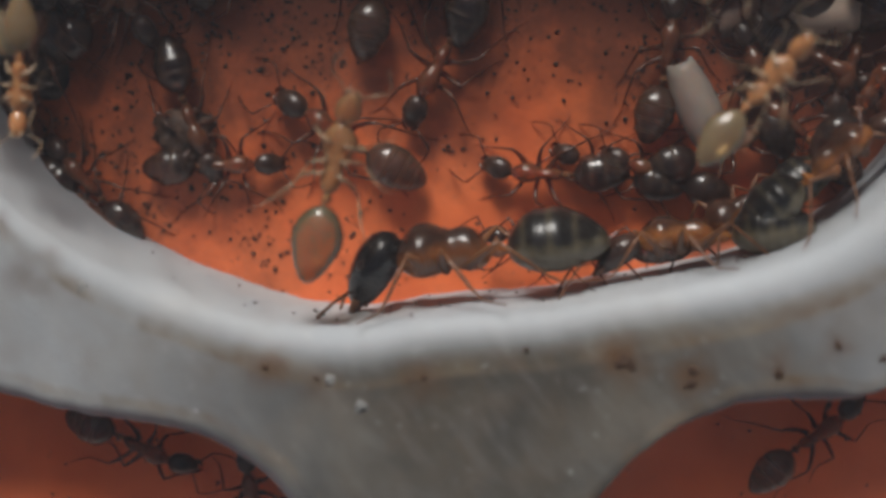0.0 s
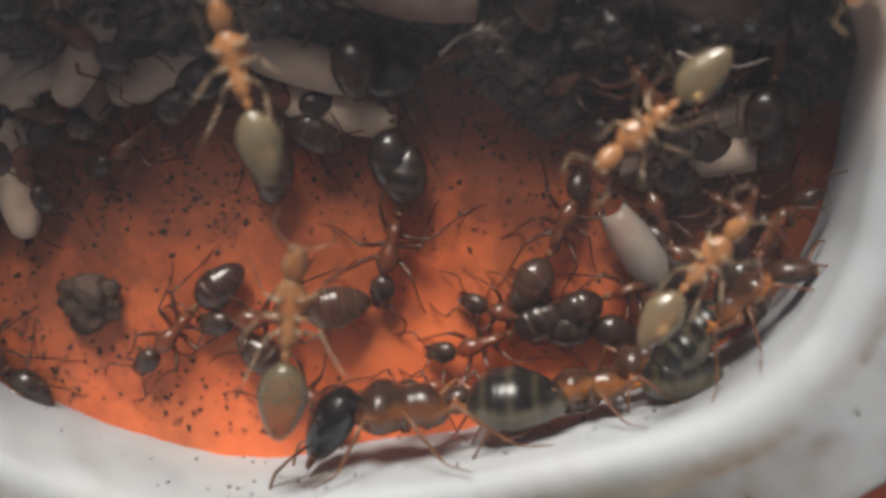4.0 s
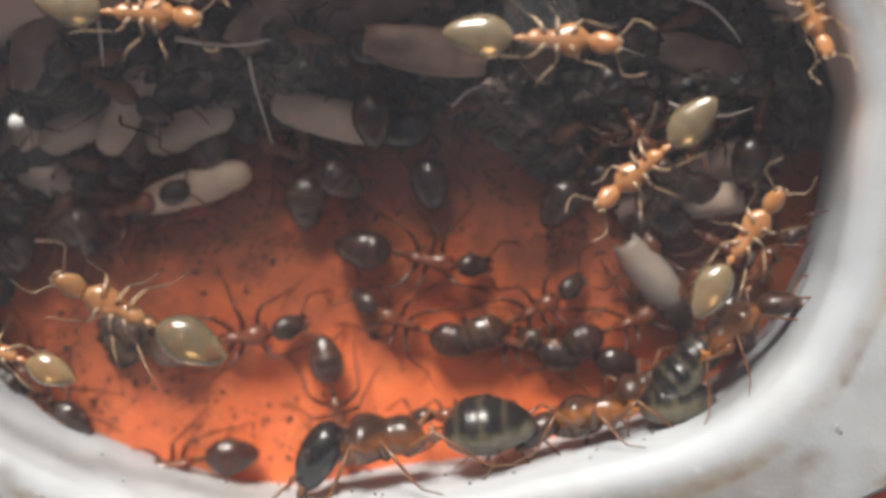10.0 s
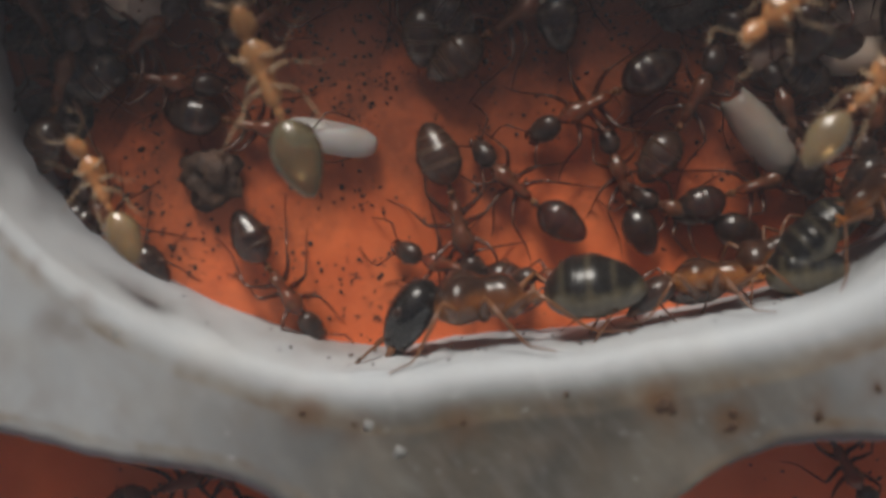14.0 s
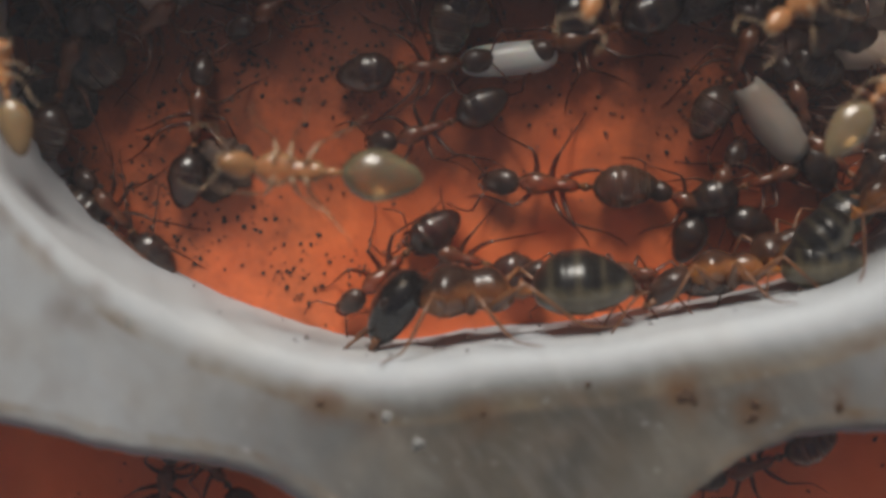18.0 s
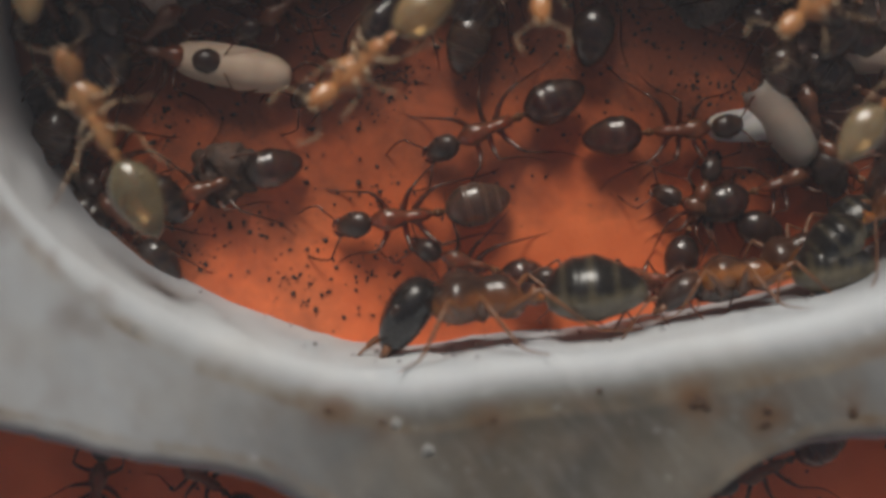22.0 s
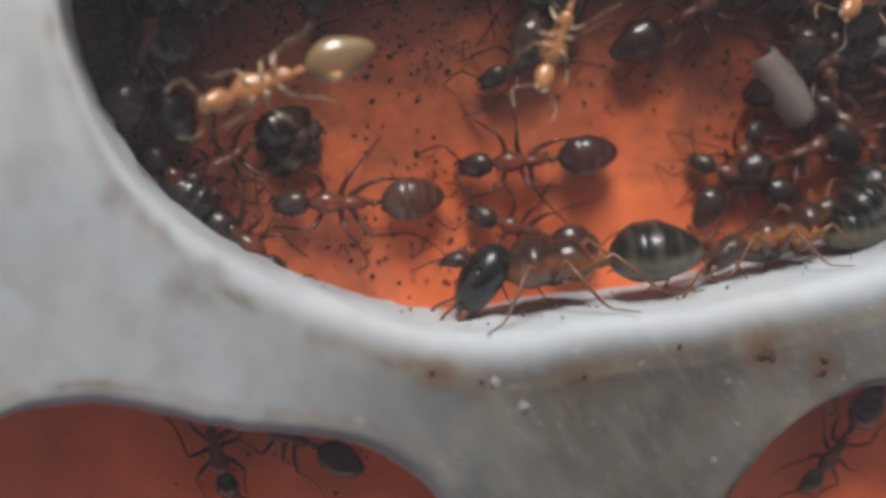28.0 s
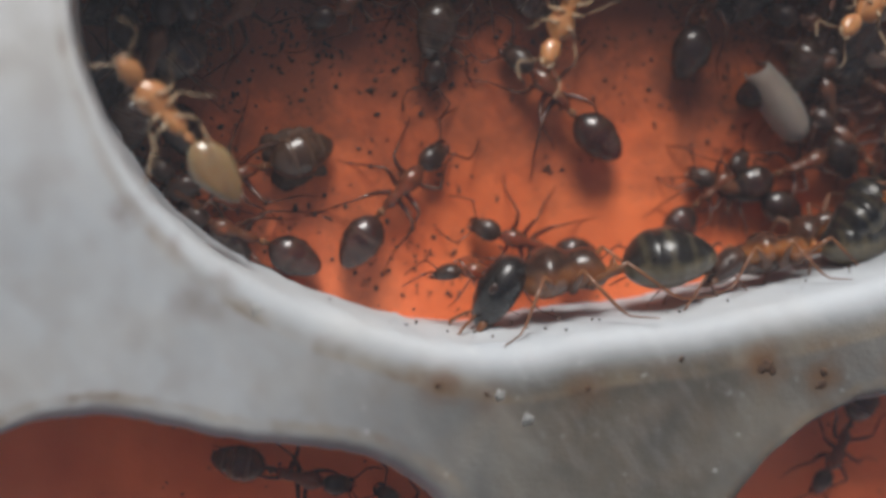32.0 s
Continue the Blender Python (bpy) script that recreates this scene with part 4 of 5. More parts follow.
def on_wall(x, y, z, heading, lean=0):
    """Standing on the near wall, back towards the chamber; heading is the way ahead in the floor's plane; lean turns the back up to the glass."""
    f = Vector((math.cos(radians(heading)), math.sin(radians(heading)), 0))
    u = Vector((-f.y, f.x, 0)) if f.x > 0 else Vector((f.y, -f.x, 0))
    m = Matrix((f, u.cross(f), u)).transposed().to_4x4()
    return Matrix.Translation((x * MM, y * MM, z * MM)) @ m @ pose(0, 0, 0, lean, 0, 0)


def ant(proto, length, seed, label="", m=None):
    """One ant of the given length in mm, with its own stance."""
    ob = copy_thing(proto, m or Matrix())
    k = length / 10
    ob.scale = (k, k, k)
    rnd = random.Random(seed)
    for c in ob.children:
        if c.name.startswith("leg"):
            c.rotation_euler = (0, 0, radians(rnd.uniform(-16, 16)))
            for shank in c.children:
                shank.rotation_euler = (0, 0, radians(rnd.uniform(-26, 26)))
        elif c.name.startswith("gaster"):
            c.rotation_euler = (0, radians(rnd.uniform(-6, 6)), radians(rnd.uniform(-9, 9)))
        elif c.name.startswith("head"):
            c.rotation_euler = (0, c.rotation_euler[1], radians(rnd.uniform(-14, 14)))
    return tagged(ob, label)


FLOOR_LABEL = "red-brown worker ant with dark glossy gaster walking on the orange floor"
CARRY_LABEL = "red-brown worker ant carrying pale brood in its jaws"
LOW_LABEL = "dark worker ant walking in a lower chamber of the nest"
worker_one = ant(WORKER, 9.0, 1, FLOOR_LABEL)
worker_two = ant(WORKER, 7.6, 2, FLOOR_LABEL)
worker_three = ant(WORKER, 7.6, 3, FLOOR_LABEL)
worker_four = ant(WORKER, 8.0, 4, FLOOR_LABEL)
worker_five = ant(WORKER, 8.6, 5, FLOOR_LABEL)
worker_six = ant(WORKER, 7.0, 6, FLOOR_LABEL)
worker_seven = ant(WORKER, 8.0, 7, FLOOR_LABEL)
worker_eight = ant(WORKER, 8.4, 8, FLOOR_LABEL)
worker_nine = ant(WORKER, 8.6, 9, FLOOR_LABEL)
worker_ten = ant(WORKER, 8.4, 10, FLOOR_LABEL)
worker_eleven = ant(WORKER, 8.0, 15, FLOOR_LABEL)
carrier_one = ant(WORKER, 8.5, 11, CARRY_LABEL)
carrier_two = ant(WORKER, 8.8, 12, CARRY_LABEL)
carrier_three = ant(WORKER, 8.0, 13, CARRY_LABEL)
carrier_four = ant(WORKER, 8.2, 14, CARRY_LABEL)
for lifted in (carrier_one, carrier_two, carrier_three, carrier_four):
    for c in lifted.children:
        if c.name.startswith("head"):
            c.location.z += 0.55 * MM
            c.rotation_euler.y = radians(6)
low_one = ant(WORKER, 7.3, 21, LOW_LABEL)
low_two = ant(WORKER, 6.8, 22, LOW_LABEL)
low_three = ant(WORKER, 7.2, 23, LOW_LABEL)
glass_a = ant(PALE, 7.8, 31)
glass_b = ant(PALE, 7.6, 32)
glass_c = ant(PALE, 8.6, 33)
glass_d = ant(CLEAR, 9.4, 34)
glass_e = ant(PALE, 8.4, 35)
glass_f = ant(PALE, 8.2, 36)
glass_g = ant(PALE, 7.4, 37)
glass_h = ant(PALE, 6.6, 38)
glass_i = ant(PALE, 6.6, 39)

major = ant(MAJOR, 13.0, 41)
WALL_LABEL = "red-brown ant with dark gaster clinging to the white chamber wall"
wall_ants = [ant(kind, size, 50 + i, "" if kind is HONEY else WALL_LABEL, on_wall(x, y, z, h, lean)) for i, (kind, size, x, y, z, h, lean) in enumerate((
    (HONEY, 10.6, 17.2, 4.2, -5.4, 186, 8), (HONEY, 9.6, 23.4, 8.0, -5.6, 38, 10), (WORKER, 8.2, 12.4, 4.0, -7.0, 176, -20), (HONEY, 8.6, 20.0, 6.0, -7.6, 205, -30),
    (WORKER, 7.6, 25.6, 11.4, -6.5, 50, -15), (WORKER, 7.0, 9.5, 4.2, -8.0, 172, -25)))]
STILL_LABEL = "dark worker ant resting in the shaded part of the chamber"
still_ants = [ant(WORKER, size, 70 + i, STILL_LABEL, on_soil(x, y, h)) for i, (size, x, y, h) in enumerate((
    (8.2, 1.2, 19.6, 150), (7.8, 18.0, 9.6, 20), (8.4, -16.0, 14.5, 70), (7.8, 9.5, 21.5, 20), (8.0, 16.5, 20.5, 200),
    (7.6, 22.0, 19.0, 60), (8.0, -9.0, 25.0, 10), (7.6, 3.5, 25.5, 170), (7.8, 24.6, 14.2, 250), (8.0, -15.4, 20.2, 300), (7.4, -13.6, 7.6, 130),
    (7.6, 20.2, 12.6, 110), (7.2, 15.6, 8.2, 160), (7.4, -5.2, 18.6, 215),
    (9.0, -1.8, 28.0, 200), (8.6, -8.4, 24.2, 330), (8.6, 12.8, 26.6, 120), (8.2, 18.8, 20.4, 300), (8.4, 5.2, 24.0, 100), (8.0, 20.6, 25.2, 20), (8.4, -13.8, 23.4, 60), (8.2, 25.4, 20.6, 80),
    (8.0, 22.0, 10.4, 140), (7.8, 22.8, 14.0, 330), (8.0, 20.0, 17.2, 170),
    (8.4, -12.4, 16.8, 40), (8.6, -16.6, 17.8, 115), (8.0, -11.0, 20.0, 350)))]
for proto in (WORKER, PALE, CLEAR, MAJOR, HONEY):
    for ob in (*proto.children_recursive, proto):
        bpy.data.objects.remove(ob)


# ---- brood ----
def cocoon_mesh(long, wide, seed, blunt=0.0):
    rnd = random.Random(seed)
    h = long / 2
    rows = smooth_rows([(-h, 0.12, 0.12, 0), (-h * 0.93, wide * 0.28, wide * 0.26, 0), (-h * 0.65, wide * 0.44, wide * 0.42, 0.02), (0, wide * 0.5, wide * 0.47, 0.05), (h * 0.6, wide * (0.46 + blunt), wide * 0.44, 0.02), (h * 0.92, wide * (0.29 + blunt), wide * 0.28, 0), (h, 0.15, 0.15, 0)], 4)
    return spindle([(x, w * (1 + 0.02 * rnd.uniform(-1, 1)), k, z) for x, w, k, z in rows], 20)


def cocoon(x, y, heading, long=4.6, wide=2.0, seed=0, z=None, material=None, label="cream silk cocoon lying in the shaded soil"):
    zz = FLOOR_Z + max(0, soil_height(x, y)) + wide * 0.4 if z is None else z
    return thing("cocoon", cocoon_mesh(long, wide, seed), material or COCOON, at(x, y, zz, 0, 3, heading), label, "cocoon", "brood of the colony")


for i, (x, y, h, long, wide) in enumerate(((-7.2, 22.6, 60, 5.2, 2.1), (-4.3, 21.4, 19, 5.0, 2.3), (3.1, 21.6, -18, 6.0, 2.4), (-10.6, 21.6, 23, 4.2, 2.2), (23.3, 16.1, 4, 4.8, 2.2), (23.5, 18.2, 11, 4.6, 2.0), (-12.4, 19.2, -30, 4.4, 2.0))):
    cocoon(x, y, h, long, wide * 0.92, i, material=DULL_COCOON, label="dull brownish cocoon half buried in the dark soil")
load_one = cocoon(0, 0, 0, 6.0, 2.0, 21, 0, label="cream cocoon held in the jaws of an ant")
load_two = cocoon(0, 0, 0, 6.2, 1.95, 22, 0, label="cream cocoon held in the jaws of an ant")
load_three = cocoon(0, 0, 0, 4.8, 1.7, 23, 0, LARVA, "glassy white larva held in the jaws of an ant")
load_four = cocoon(0, 0, 0, 5.8, 2.1, 24, 0, label="cream cocoon held in the jaws of an ant")


# ---- refuse on the soil heap: empty husks, shed limbs, pale crumbs ----
def husk_mesh(long, wide, open_to, seed):
    """A torn half shell: part of a tapering tube with a ragged rim and some thickness."""
    rnd = random.Random(seed)
    n, k = 9, 11
    outer = []
    for i in range(n):
        u = i / (n - 1)
        r = wide / 2 * (0.45 + 0.55 * math.sin(math.pi * (0.12 + 0.7 * u)))
        reach = radians(open_to) * rnd.uniform(0.75, 1.0)
        outer.append([((u - 0.5) * long + rnd.uniform(-0.15, 0.15), r * math.sin(a), r * math.cos(a)) for a in (reach * (2 * j / (k - 1) - 1) for j in range(k))])
    inner = [[(x, y * 0.9, z * 0.9 - 0.04) for x, y, z in row] for row in outer]
    verts = [tuple(c * MM for c in p) for rows in (outer, inner) for row in rows for p in row]
    faces, m = [], n * k
    for i in range(n - 1):
        for j in range(k - 1):
            a = i * k + j
            faces += [(a, a + 1, a + k + 1, a + k), (m + a, m + a + k, m + a + k + 1, m + a + 1)]
        faces += [(i * k, i * k + k, m + i * k + k, m + i * k), (i * k + k - 1, m + i * k + k - 1, m + i * k + 2 * k - 1, i * k + 2 * k - 1)]
    for j in range(k - 1):
        faces += [(j, m + j, m + j + 1, j + 1), (m - k + j, m - k + j + 1, 2 * m - k + j + 1, 2 * m - k + j)]
    return from_lists(verts, faces)


for i, (x, y, h, long, wide, turn) in enumerate(((-7.6, 20.6, 70, 4.4, 2.2, 15), (8.4, 24.8, -12, 6.2, 2.6, 25), (6.4, 27.2, 10, 7.0, 3.0, -10), (0.6, 27.0, 40, 5.0, 2.6, 30),
        (22.4, 23.6, -20, 4.6, 2.2, 20), (24.4, 17.8, 12, 4.8, 2.6, 0), (-11.4, 26.0, 75, 4.6, 2.6, 10), (-13.4, 21.6, 30, 3.6, 2.0, 0), (19.6, 16.4, 30, 3.8, 2.0, -10))):
    z = FLOOR_Z + max(0, soil_height(x, y)) + 0.25
    thing("empty_husk", husk_mesh(long, wide, 105, 200 + i), HUSK, at(x, y, z, turn, 6, h), "torn grey-brown cocoon husk on the refuse heap", "husk", "empty husks on the soil heap")


leaning = thing("cocoon_husk", husk_mesh(4.4, 2.2, 150, 77), THIN_COCOON, at(18.7, 12.3, FLOOR_Z + 1.2), "pale collapsed cocoon husk leaning among ants by the wall", "husk")


def shed_limb(points, thick):
    pts = [Vector(p) for p in points]
    middle = sum(pts, Vector()) / len(pts)
    keys = smooth_rows([(*(p - middle), thick * w) for p, w in zip(pts, (1.0, 0.8, 0.6, 0.4))], 4)
    thing("shed_limb", tube([k[:3] for k in keys], [max(0.03, k[3]) for k in keys]), SHED, at(*middle), "pale thin shed ant leg lying on the refuse", "shed leg", "shed legs on the refuse")


for points, thick in ((((-4.0, 26.0, -5.6), (-2.2, 25.6, -5.4), (-0.4, 25.5, -5.4), (1.4, 25.8, -5.6)), 0.14), (((-0.5, 24.9, -6.2), (-0.3, 23.6, -6.0), (-0.1, 22.2, -6.6), (0.2, 20.4, -7.4)), 0.11),
        (((-7.6, 27.6, -4.6), (-7.5, 26.7, -4.5), (-7.5, 25.8, -4.6), (-7.6, 24.8, -5.0)), 0.13), (((16.3, 25.2, -5.6), (17.4, 24.6, -5.4), (18.4, 24.2, -5.5), (19.4, 23.8, -5.8)), 0.08),
        (((12.4, 29.4, -5.2), (13.8, 29.0, -5.0), (15.0, 28.4, -5.0), (16.2, 28.2, -5.2)), 0.08), (((20.6, 21.4, -6.4), (22.0, 20.8, -6.0), (23.4, 20.6, -6.0), (24.8, 20.9, -6.2)), 0.08),
        (((9.6, 21.8, -6.8), (10.6, 22.6, -6.3), (11.6, 22.8, -6.2), (12.8, 22.9, -6.4)), 0.1), (((21.4, 26.6, -5.4), (22.6, 26.0, -5.2), (23.6, 25.0, -5.4), (24.2, 24.2, -5.8)), 0.12)):
    shed_limb(points, thick)
for i, (x, y, r) in enumerate(((-8.6, 24.4, 0.4), (4.4, 28.0, 0.3), (9.8, 27.6, 0.25), (16.0, 24.0, 0.3), (21.6, 22.4, 0.25), (13.4, 24.4, 0.22), (-3.4, 27.8, 0.3), (2.2, 24.4, 0.22), (24.0, 22.4, 0.3), (-10.9, 24.8, 0.25))):
    thing("pale_crumb", blob(r, (1, 0.8, 0.6), 0.5, 40 + i), WHITE_GRAIN, at(x, y, FLOOR_Z + max(0, soil_height(x, y)) + r * 0.4), "small whitish crumb lying on the dark soil", "crumb", "whitish crumbs on the soil")


# ---- what moves ----
def go(ob, rows):
    """The ant's way, with legs that swing in two sets of three and feelers that sway, faster while it walks."""
    walk(ob, rows)
    stance = [(c, c.location.copy(), c.rotation_euler.z) for c in ob.children if c.name.startswith("leg")]
    speeds = []
    for i in range(len(rows) - 1):
        (t0, a), (t1, b) = rows[i], rows[i + 1]
        turn = a.to_quaternion().rotation_difference(b.to_quaternion()).angle
        speeds.append((t0, t1, ((b.translation - a.translation).length / MM + 2.0 * min(turn, 2 * math.pi - turn)) / max(t1 - t0, 0.1)))
    for i, (leg, place, rest) in enumerate(stance):
        side = 1 if place.y > 0 else -1
        phase = math.pi * ((i // 2 + i % 2) % 2)
        keys, going, t = [], 0.0, 0.0
        while t < 32.05:
            v = next((s for a, b, s in speeds if a <= t < b), 0.0)
            swing = min(1.0, v / 3.0)
            going += 0.3 * (1.2 + 4.0 * swing)
            angle = rest + side * radians(3 + 13 * swing) * math.sin(going + phase)
            keys.append((t, Matrix.Translation(place) @ Matrix.Rotation(angle, 4, "Z")))
            t += 0.3 if v > 0.4 else 1.0
        walk(leg, keys)


def carry(load, rows, length, long):
    """A load of that length held under the jaws of an ant which goes by these rows, its end well ahead of the head."""
    walk(load, [(t, m @ at(length * 0.52 + 2.75 - long / 2, 0, 0.95, 0, 2, 0)) for t, m in rows])


def motions():
    go(worker_one, [(0, on_floor(-0.3, 10.1, 145)), (1, on_floor(1.8, 10.5, 119)), (2, on_floor(1.0, 9.9, 173)), (3, on_floor(2.7, 8.9, 181)),
        (6, on_floor(-6.9, 10.8, 185)), (7, on_floor(-8.9, 11.7, 177)), (7.5, on_floor(-4.0, 12.2, 102)), (8, on_floor(0.9, 12.6, 26)),
        (9, on_floor(-4.4, 12.4, 16)), (10, on_floor(-3.2, 10.0, 5)), (11, on_floor(-0.8, 11.8, 15)), (12, on_floor(-1.6, 9.6, -30)),
        (13, on_floor(0.9, 8.3, -18)), (14, on_floor(3.6, 8.7, -76)), (15, on_floor(6.3, 9.1, -134)), (16, on_floor(9.0, 10.0, -191)),
        (17, on_floor(8.9, 9.7, -192)), (18, on_floor(8.6, 9.4, -185)), (19, on_floor(4.8, 9.5, -182)), (20, on_floor(-0.5, 9.3, -183)),
        (21, on_floor(-0.6, 8.2, -166)), (22, on_floor(0.9, 8.2, -173)), (23, on_floor(-1.6, 7.9, -177)), (24, on_floor(-3.9, 7.9, -186)),
        (27, on_floor(-4.8, 6.0, -173)), (28, on_floor(-5.4, 7.3, -181)), (29, on_floor(-5.1, 7.0, -170)), (30, on_floor(-6.4, 9.5, -191)),
        (31, on_floor(-11.2, 9.9, -179)), (32, on_floor(-11.2, 9.6, -167))])
    go(worker_two, [(0, on_floor(10.0, 8.3, 176)), (1, on_floor(9.7, 8.2, 174)), (2, on_floor(10.1, 8.2, 176)), (3, on_floor(13.2, 7.0, 183)),
        (6, on_floor(7.2, 10.1, 216)), (7, on_floor(7.8, 11.0, 180)), (8, on_floor(8.0, 10.7, 167)), (9, on_floor(6.8, 10.6, 154)),
        (10, on_floor(6.8, 10.1, 153)), (11, on_floor(6.9, 9.1, 165)), (12, on_floor(6.2, 8.6, 175)), (13, on_floor(7.1, 9.0, 157)),
        (16, on_floor(5.1, 9.7, 124)), (17, on_floor(2.6, 9.5, 137)), (18, on_floor(2.1, 12.3, 199)), (19, on_floor(-0.5, 14.5, 247)),
        (20, on_floor(-1.3, 14.3, 251)), (21, on_floor(-1.4, 12.4, 203)), (22, on_floor(-2.5, 15.9, 224)), (24, on_floor(6.0, 21.8, 215)),
        (27, on_floor(2.8, 13.9, 267)), (28, on_floor(3.7, 15.5, 225)), (30, on_floor(-1.4, 14.9, 271)), (31, on_floor(-1.2, 15.8, 266)),
        (32, on_floor(-1.4, 17.3, 267))])
    go(worker_three, [(0, on_floor(-7.2, 8.8, 2)), (1, on_floor(-6.0, 7.6, -5)), (2, on_floor(-3.3, 6.9, -10)), (3, on_floor(2.4, 6.3, 1)),
        (4.5, on_floor(0.8, 5.3, -79)), (6, on_floor(-0.8, 4.4, -159)), (7, on_floor(-2.9, 3.9, -172)), (8, on_floor(-0.6, 4.5, -175)),
        (8.5, on_floor(0.9, 5.9, -129)), (9, on_floor(2.3, 7.3, -83)), (10, on_floor(2.4, 6.1, -81)), (11, on_floor(2.6, 5.9, -75)),
        (11.5, on_floor(2.0, 5.6, -121)), (12, on_floor(1.4, 5.4, -167)), (13, on_floor(3.9, 5.6, -196)), (32, on_floor(3.9, 5.6, -196))])
    go(worker_four, [(0, on_floor(-8.4, 11.5, -69)), (1, on_floor(-4.6, 14.8, -108)), (2, on_floor(-6.6, 10.4, -122)), (3, on_floor(-3.1, 10.3, -138)),
        (6, on_floor(-8.5, 6.5, -126)), (7, on_floor(-10.2, 8.2, -146)), (8, on_floor(-6.2, 7.4, -133)), (9, on_floor(-6.5, 9.1, -103)),
        (10, on_floor(-6.0, 3.2, -171)), (11, on_floor(-9.5, 4.0, -215)), (11.3, on_floor(-9.4, 5.3, -156)), (11.7, on_floor(-9.3, 6.7, -98)),
        (12, on_floor(-9.3, 8.0, -40)), (13, on_floor(-6.3, 5.9, -22)), (14.5, on_floor(-5.5, 5.0, -83)), (16, on_floor(-4.6, 4.4, -145)),
        (18, on_floor(-0.0, 5.5, -137)), (19, on_floor(-1.9, 5.1, -170)), (20, on_floor(-3.3, 4.3, -162)), (21, on_floor(-5.4, 4.3, -168)),
        (22, on_floor(-8.8, 9.8, -160)), (23, on_floor(-14.0, 12.1, -121)), (24, on_floor(-16.2, 11.8, -68)), (27, on_floor(-6.0, 11.7, -145)),
        (28, on_floor(-11.3, 9.9, -146)), (29, on_floor(-13.3, 9.1, -105)), (29.5, on_floor(-13.1, 7.8, -161)), (30, on_floor(-12.9, 6.7, -214)),
        (30.3, on_floor(-12.6, 6.4, -272)), (30.7, on_floor(-12.2, 6.3, -332)), (31, on_floor(-11.8, 6.3, -390)), (31.3, on_floor(-11.6, 6.4, -446)),
        (31.7, on_floor(-11.4, 6.3, -504)), (32, on_floor(-11.1, 6.2, -561))])
    go(worker_five, [(0, on_floor(4.6, 14.3, -120)), (1, on_floor(5.2, 13.4, -107)), (2, on_floor(4.8, 13.8, -114)), (3, on_floor(8.9, 14.2, -114)),
        (6, on_floor(1.3, 10.7, -77)), (7, on_floor(1.7, 11.2, -70)), (7.5, on_floor(2.8, 9.9, -150)), (8, on_floor(3.8, 8.7, -230)),
        (8.5, on_floor(3.5, 12.0, -275)), (9, on_floor(3.1, 15.4, -321)), (10, on_floor(7.1, 13.9, -374)), (11, on_floor(8.1, 12.4, -389)),
        (11.5, on_floor(9.6, 14.0, -455)), (12, on_floor(11.0, 15.6, -520)), (13, on_floor(12.0, 14.1, -517)), (16, on_floor(7.7, 14.3, -512)),
        (18, on_floor(10.0, 16.9, -523)), (19, on_floor(7.7, 16.7, -554)), (20, on_floor(5.5, 13.3, -530)), (21, on_floor(5.3, 13.3, -518)),
        (22, on_floor(4.9, 12.7, -519)), (23, on_floor(4.4, 12.6, -529)), (24, on_floor(4.6, 12.4, -527)), (27, on_floor(5.0, 9.5, -534)),
        (28, on_floor(3.9, 9.4, -537)), (29, on_floor(1.3, 12.0, -563)), (30, on_floor(6.8, 10.1, -526)), (31, on_floor(6.0, 11.4, -562)),
        (32, on_floor(5.0, 13.1, -585))])
    go(worker_six, [(0, on_floor(13.1, 8.4, 160)), (6, on_floor(13.1, 8.4, 160)), (7, on_floor(14.6, 8.6, 150)), (8, on_floor(14.2, 7.9, 143)),
        (9, on_floor(12.7, 9.2, 164)), (10, on_floor(12.5, 8.8, 158)), (11, on_floor(11.9, 8.9, 158)), (12, on_floor(12.0, 9.4, 155)),
        (13, on_floor(11.0, 9.7, 131)), (16, on_floor(15.6, 8.8, 74)), (17, on_floor(15.8, 8.7, 61)), (18, on_floor(15.6, 8.7, 61)),
        (19, on_floor(15.2, 9.6, 66)), (20, on_floor(15.0, 9.4, 53)), (21, on_floor(14.7, 8.6, 61)), (24, on_floor(14.0, 7.8, 81)),
        (28, on_floor(14.5, 8.7, 57)), (32, on_floor(13.2, 8.1, 44))])
    way_one = [(0, on_floor(-2.0, 24.0, 340)), (3, on_floor(-1.0, 22.5, 340)), (6, on_floor(5.7, 15.6, 354)), (7, on_floor(8.6, 14.8, 352)),
        (8, on_floor(9.3, 15.0, 360)), (9, on_floor(13.9, 14.8, 354)), (9.4, on_floor(15.6, 15.6, 366)), (9.8, on_floor(16.4, 17.6, 400)),
        (10.4, on_floor(17.0, 20.0, 425)), (12, on_floor(17.0, 23.5, 440)), (15, on_floor(14.0, 26.0, 420)), (17, on_floor(12.0, 27.5, 380)),
        (32, on_floor(12.0, 27.5, 380))]
    go(carrier_one, way_one)
    carry(load_one, way_one, 8.5, 6.0)
    way_two = [(0, on_floor(-11.0, 26.0, 200)), (3, on_floor(-12.0, 22.0, 270)), (6, on_floor(-13.2, 19.8, 302)), (7, on_floor(-9.9, 18.5, 354)),
        (8, on_floor(-8.0, 16.1, 332)), (9, on_floor(-8.1, 17.5, 341)), (10, on_floor(-8.4, 17.2, 374)), (11, on_floor(-7.7, 15.6, 365)),
        (12, on_floor(-5.0, 14.8, 356)), (13, on_floor(1.1, 14.9, 375)), (14.5, on_floor(7.5, 20.0, 400)), (17, on_floor(10.0, 26.0, 420)),
        (32, on_floor(10.0, 26.0, 420))]
    go(carrier_two, way_two)
    carry(load_two, way_two, 8.8, 6.2)
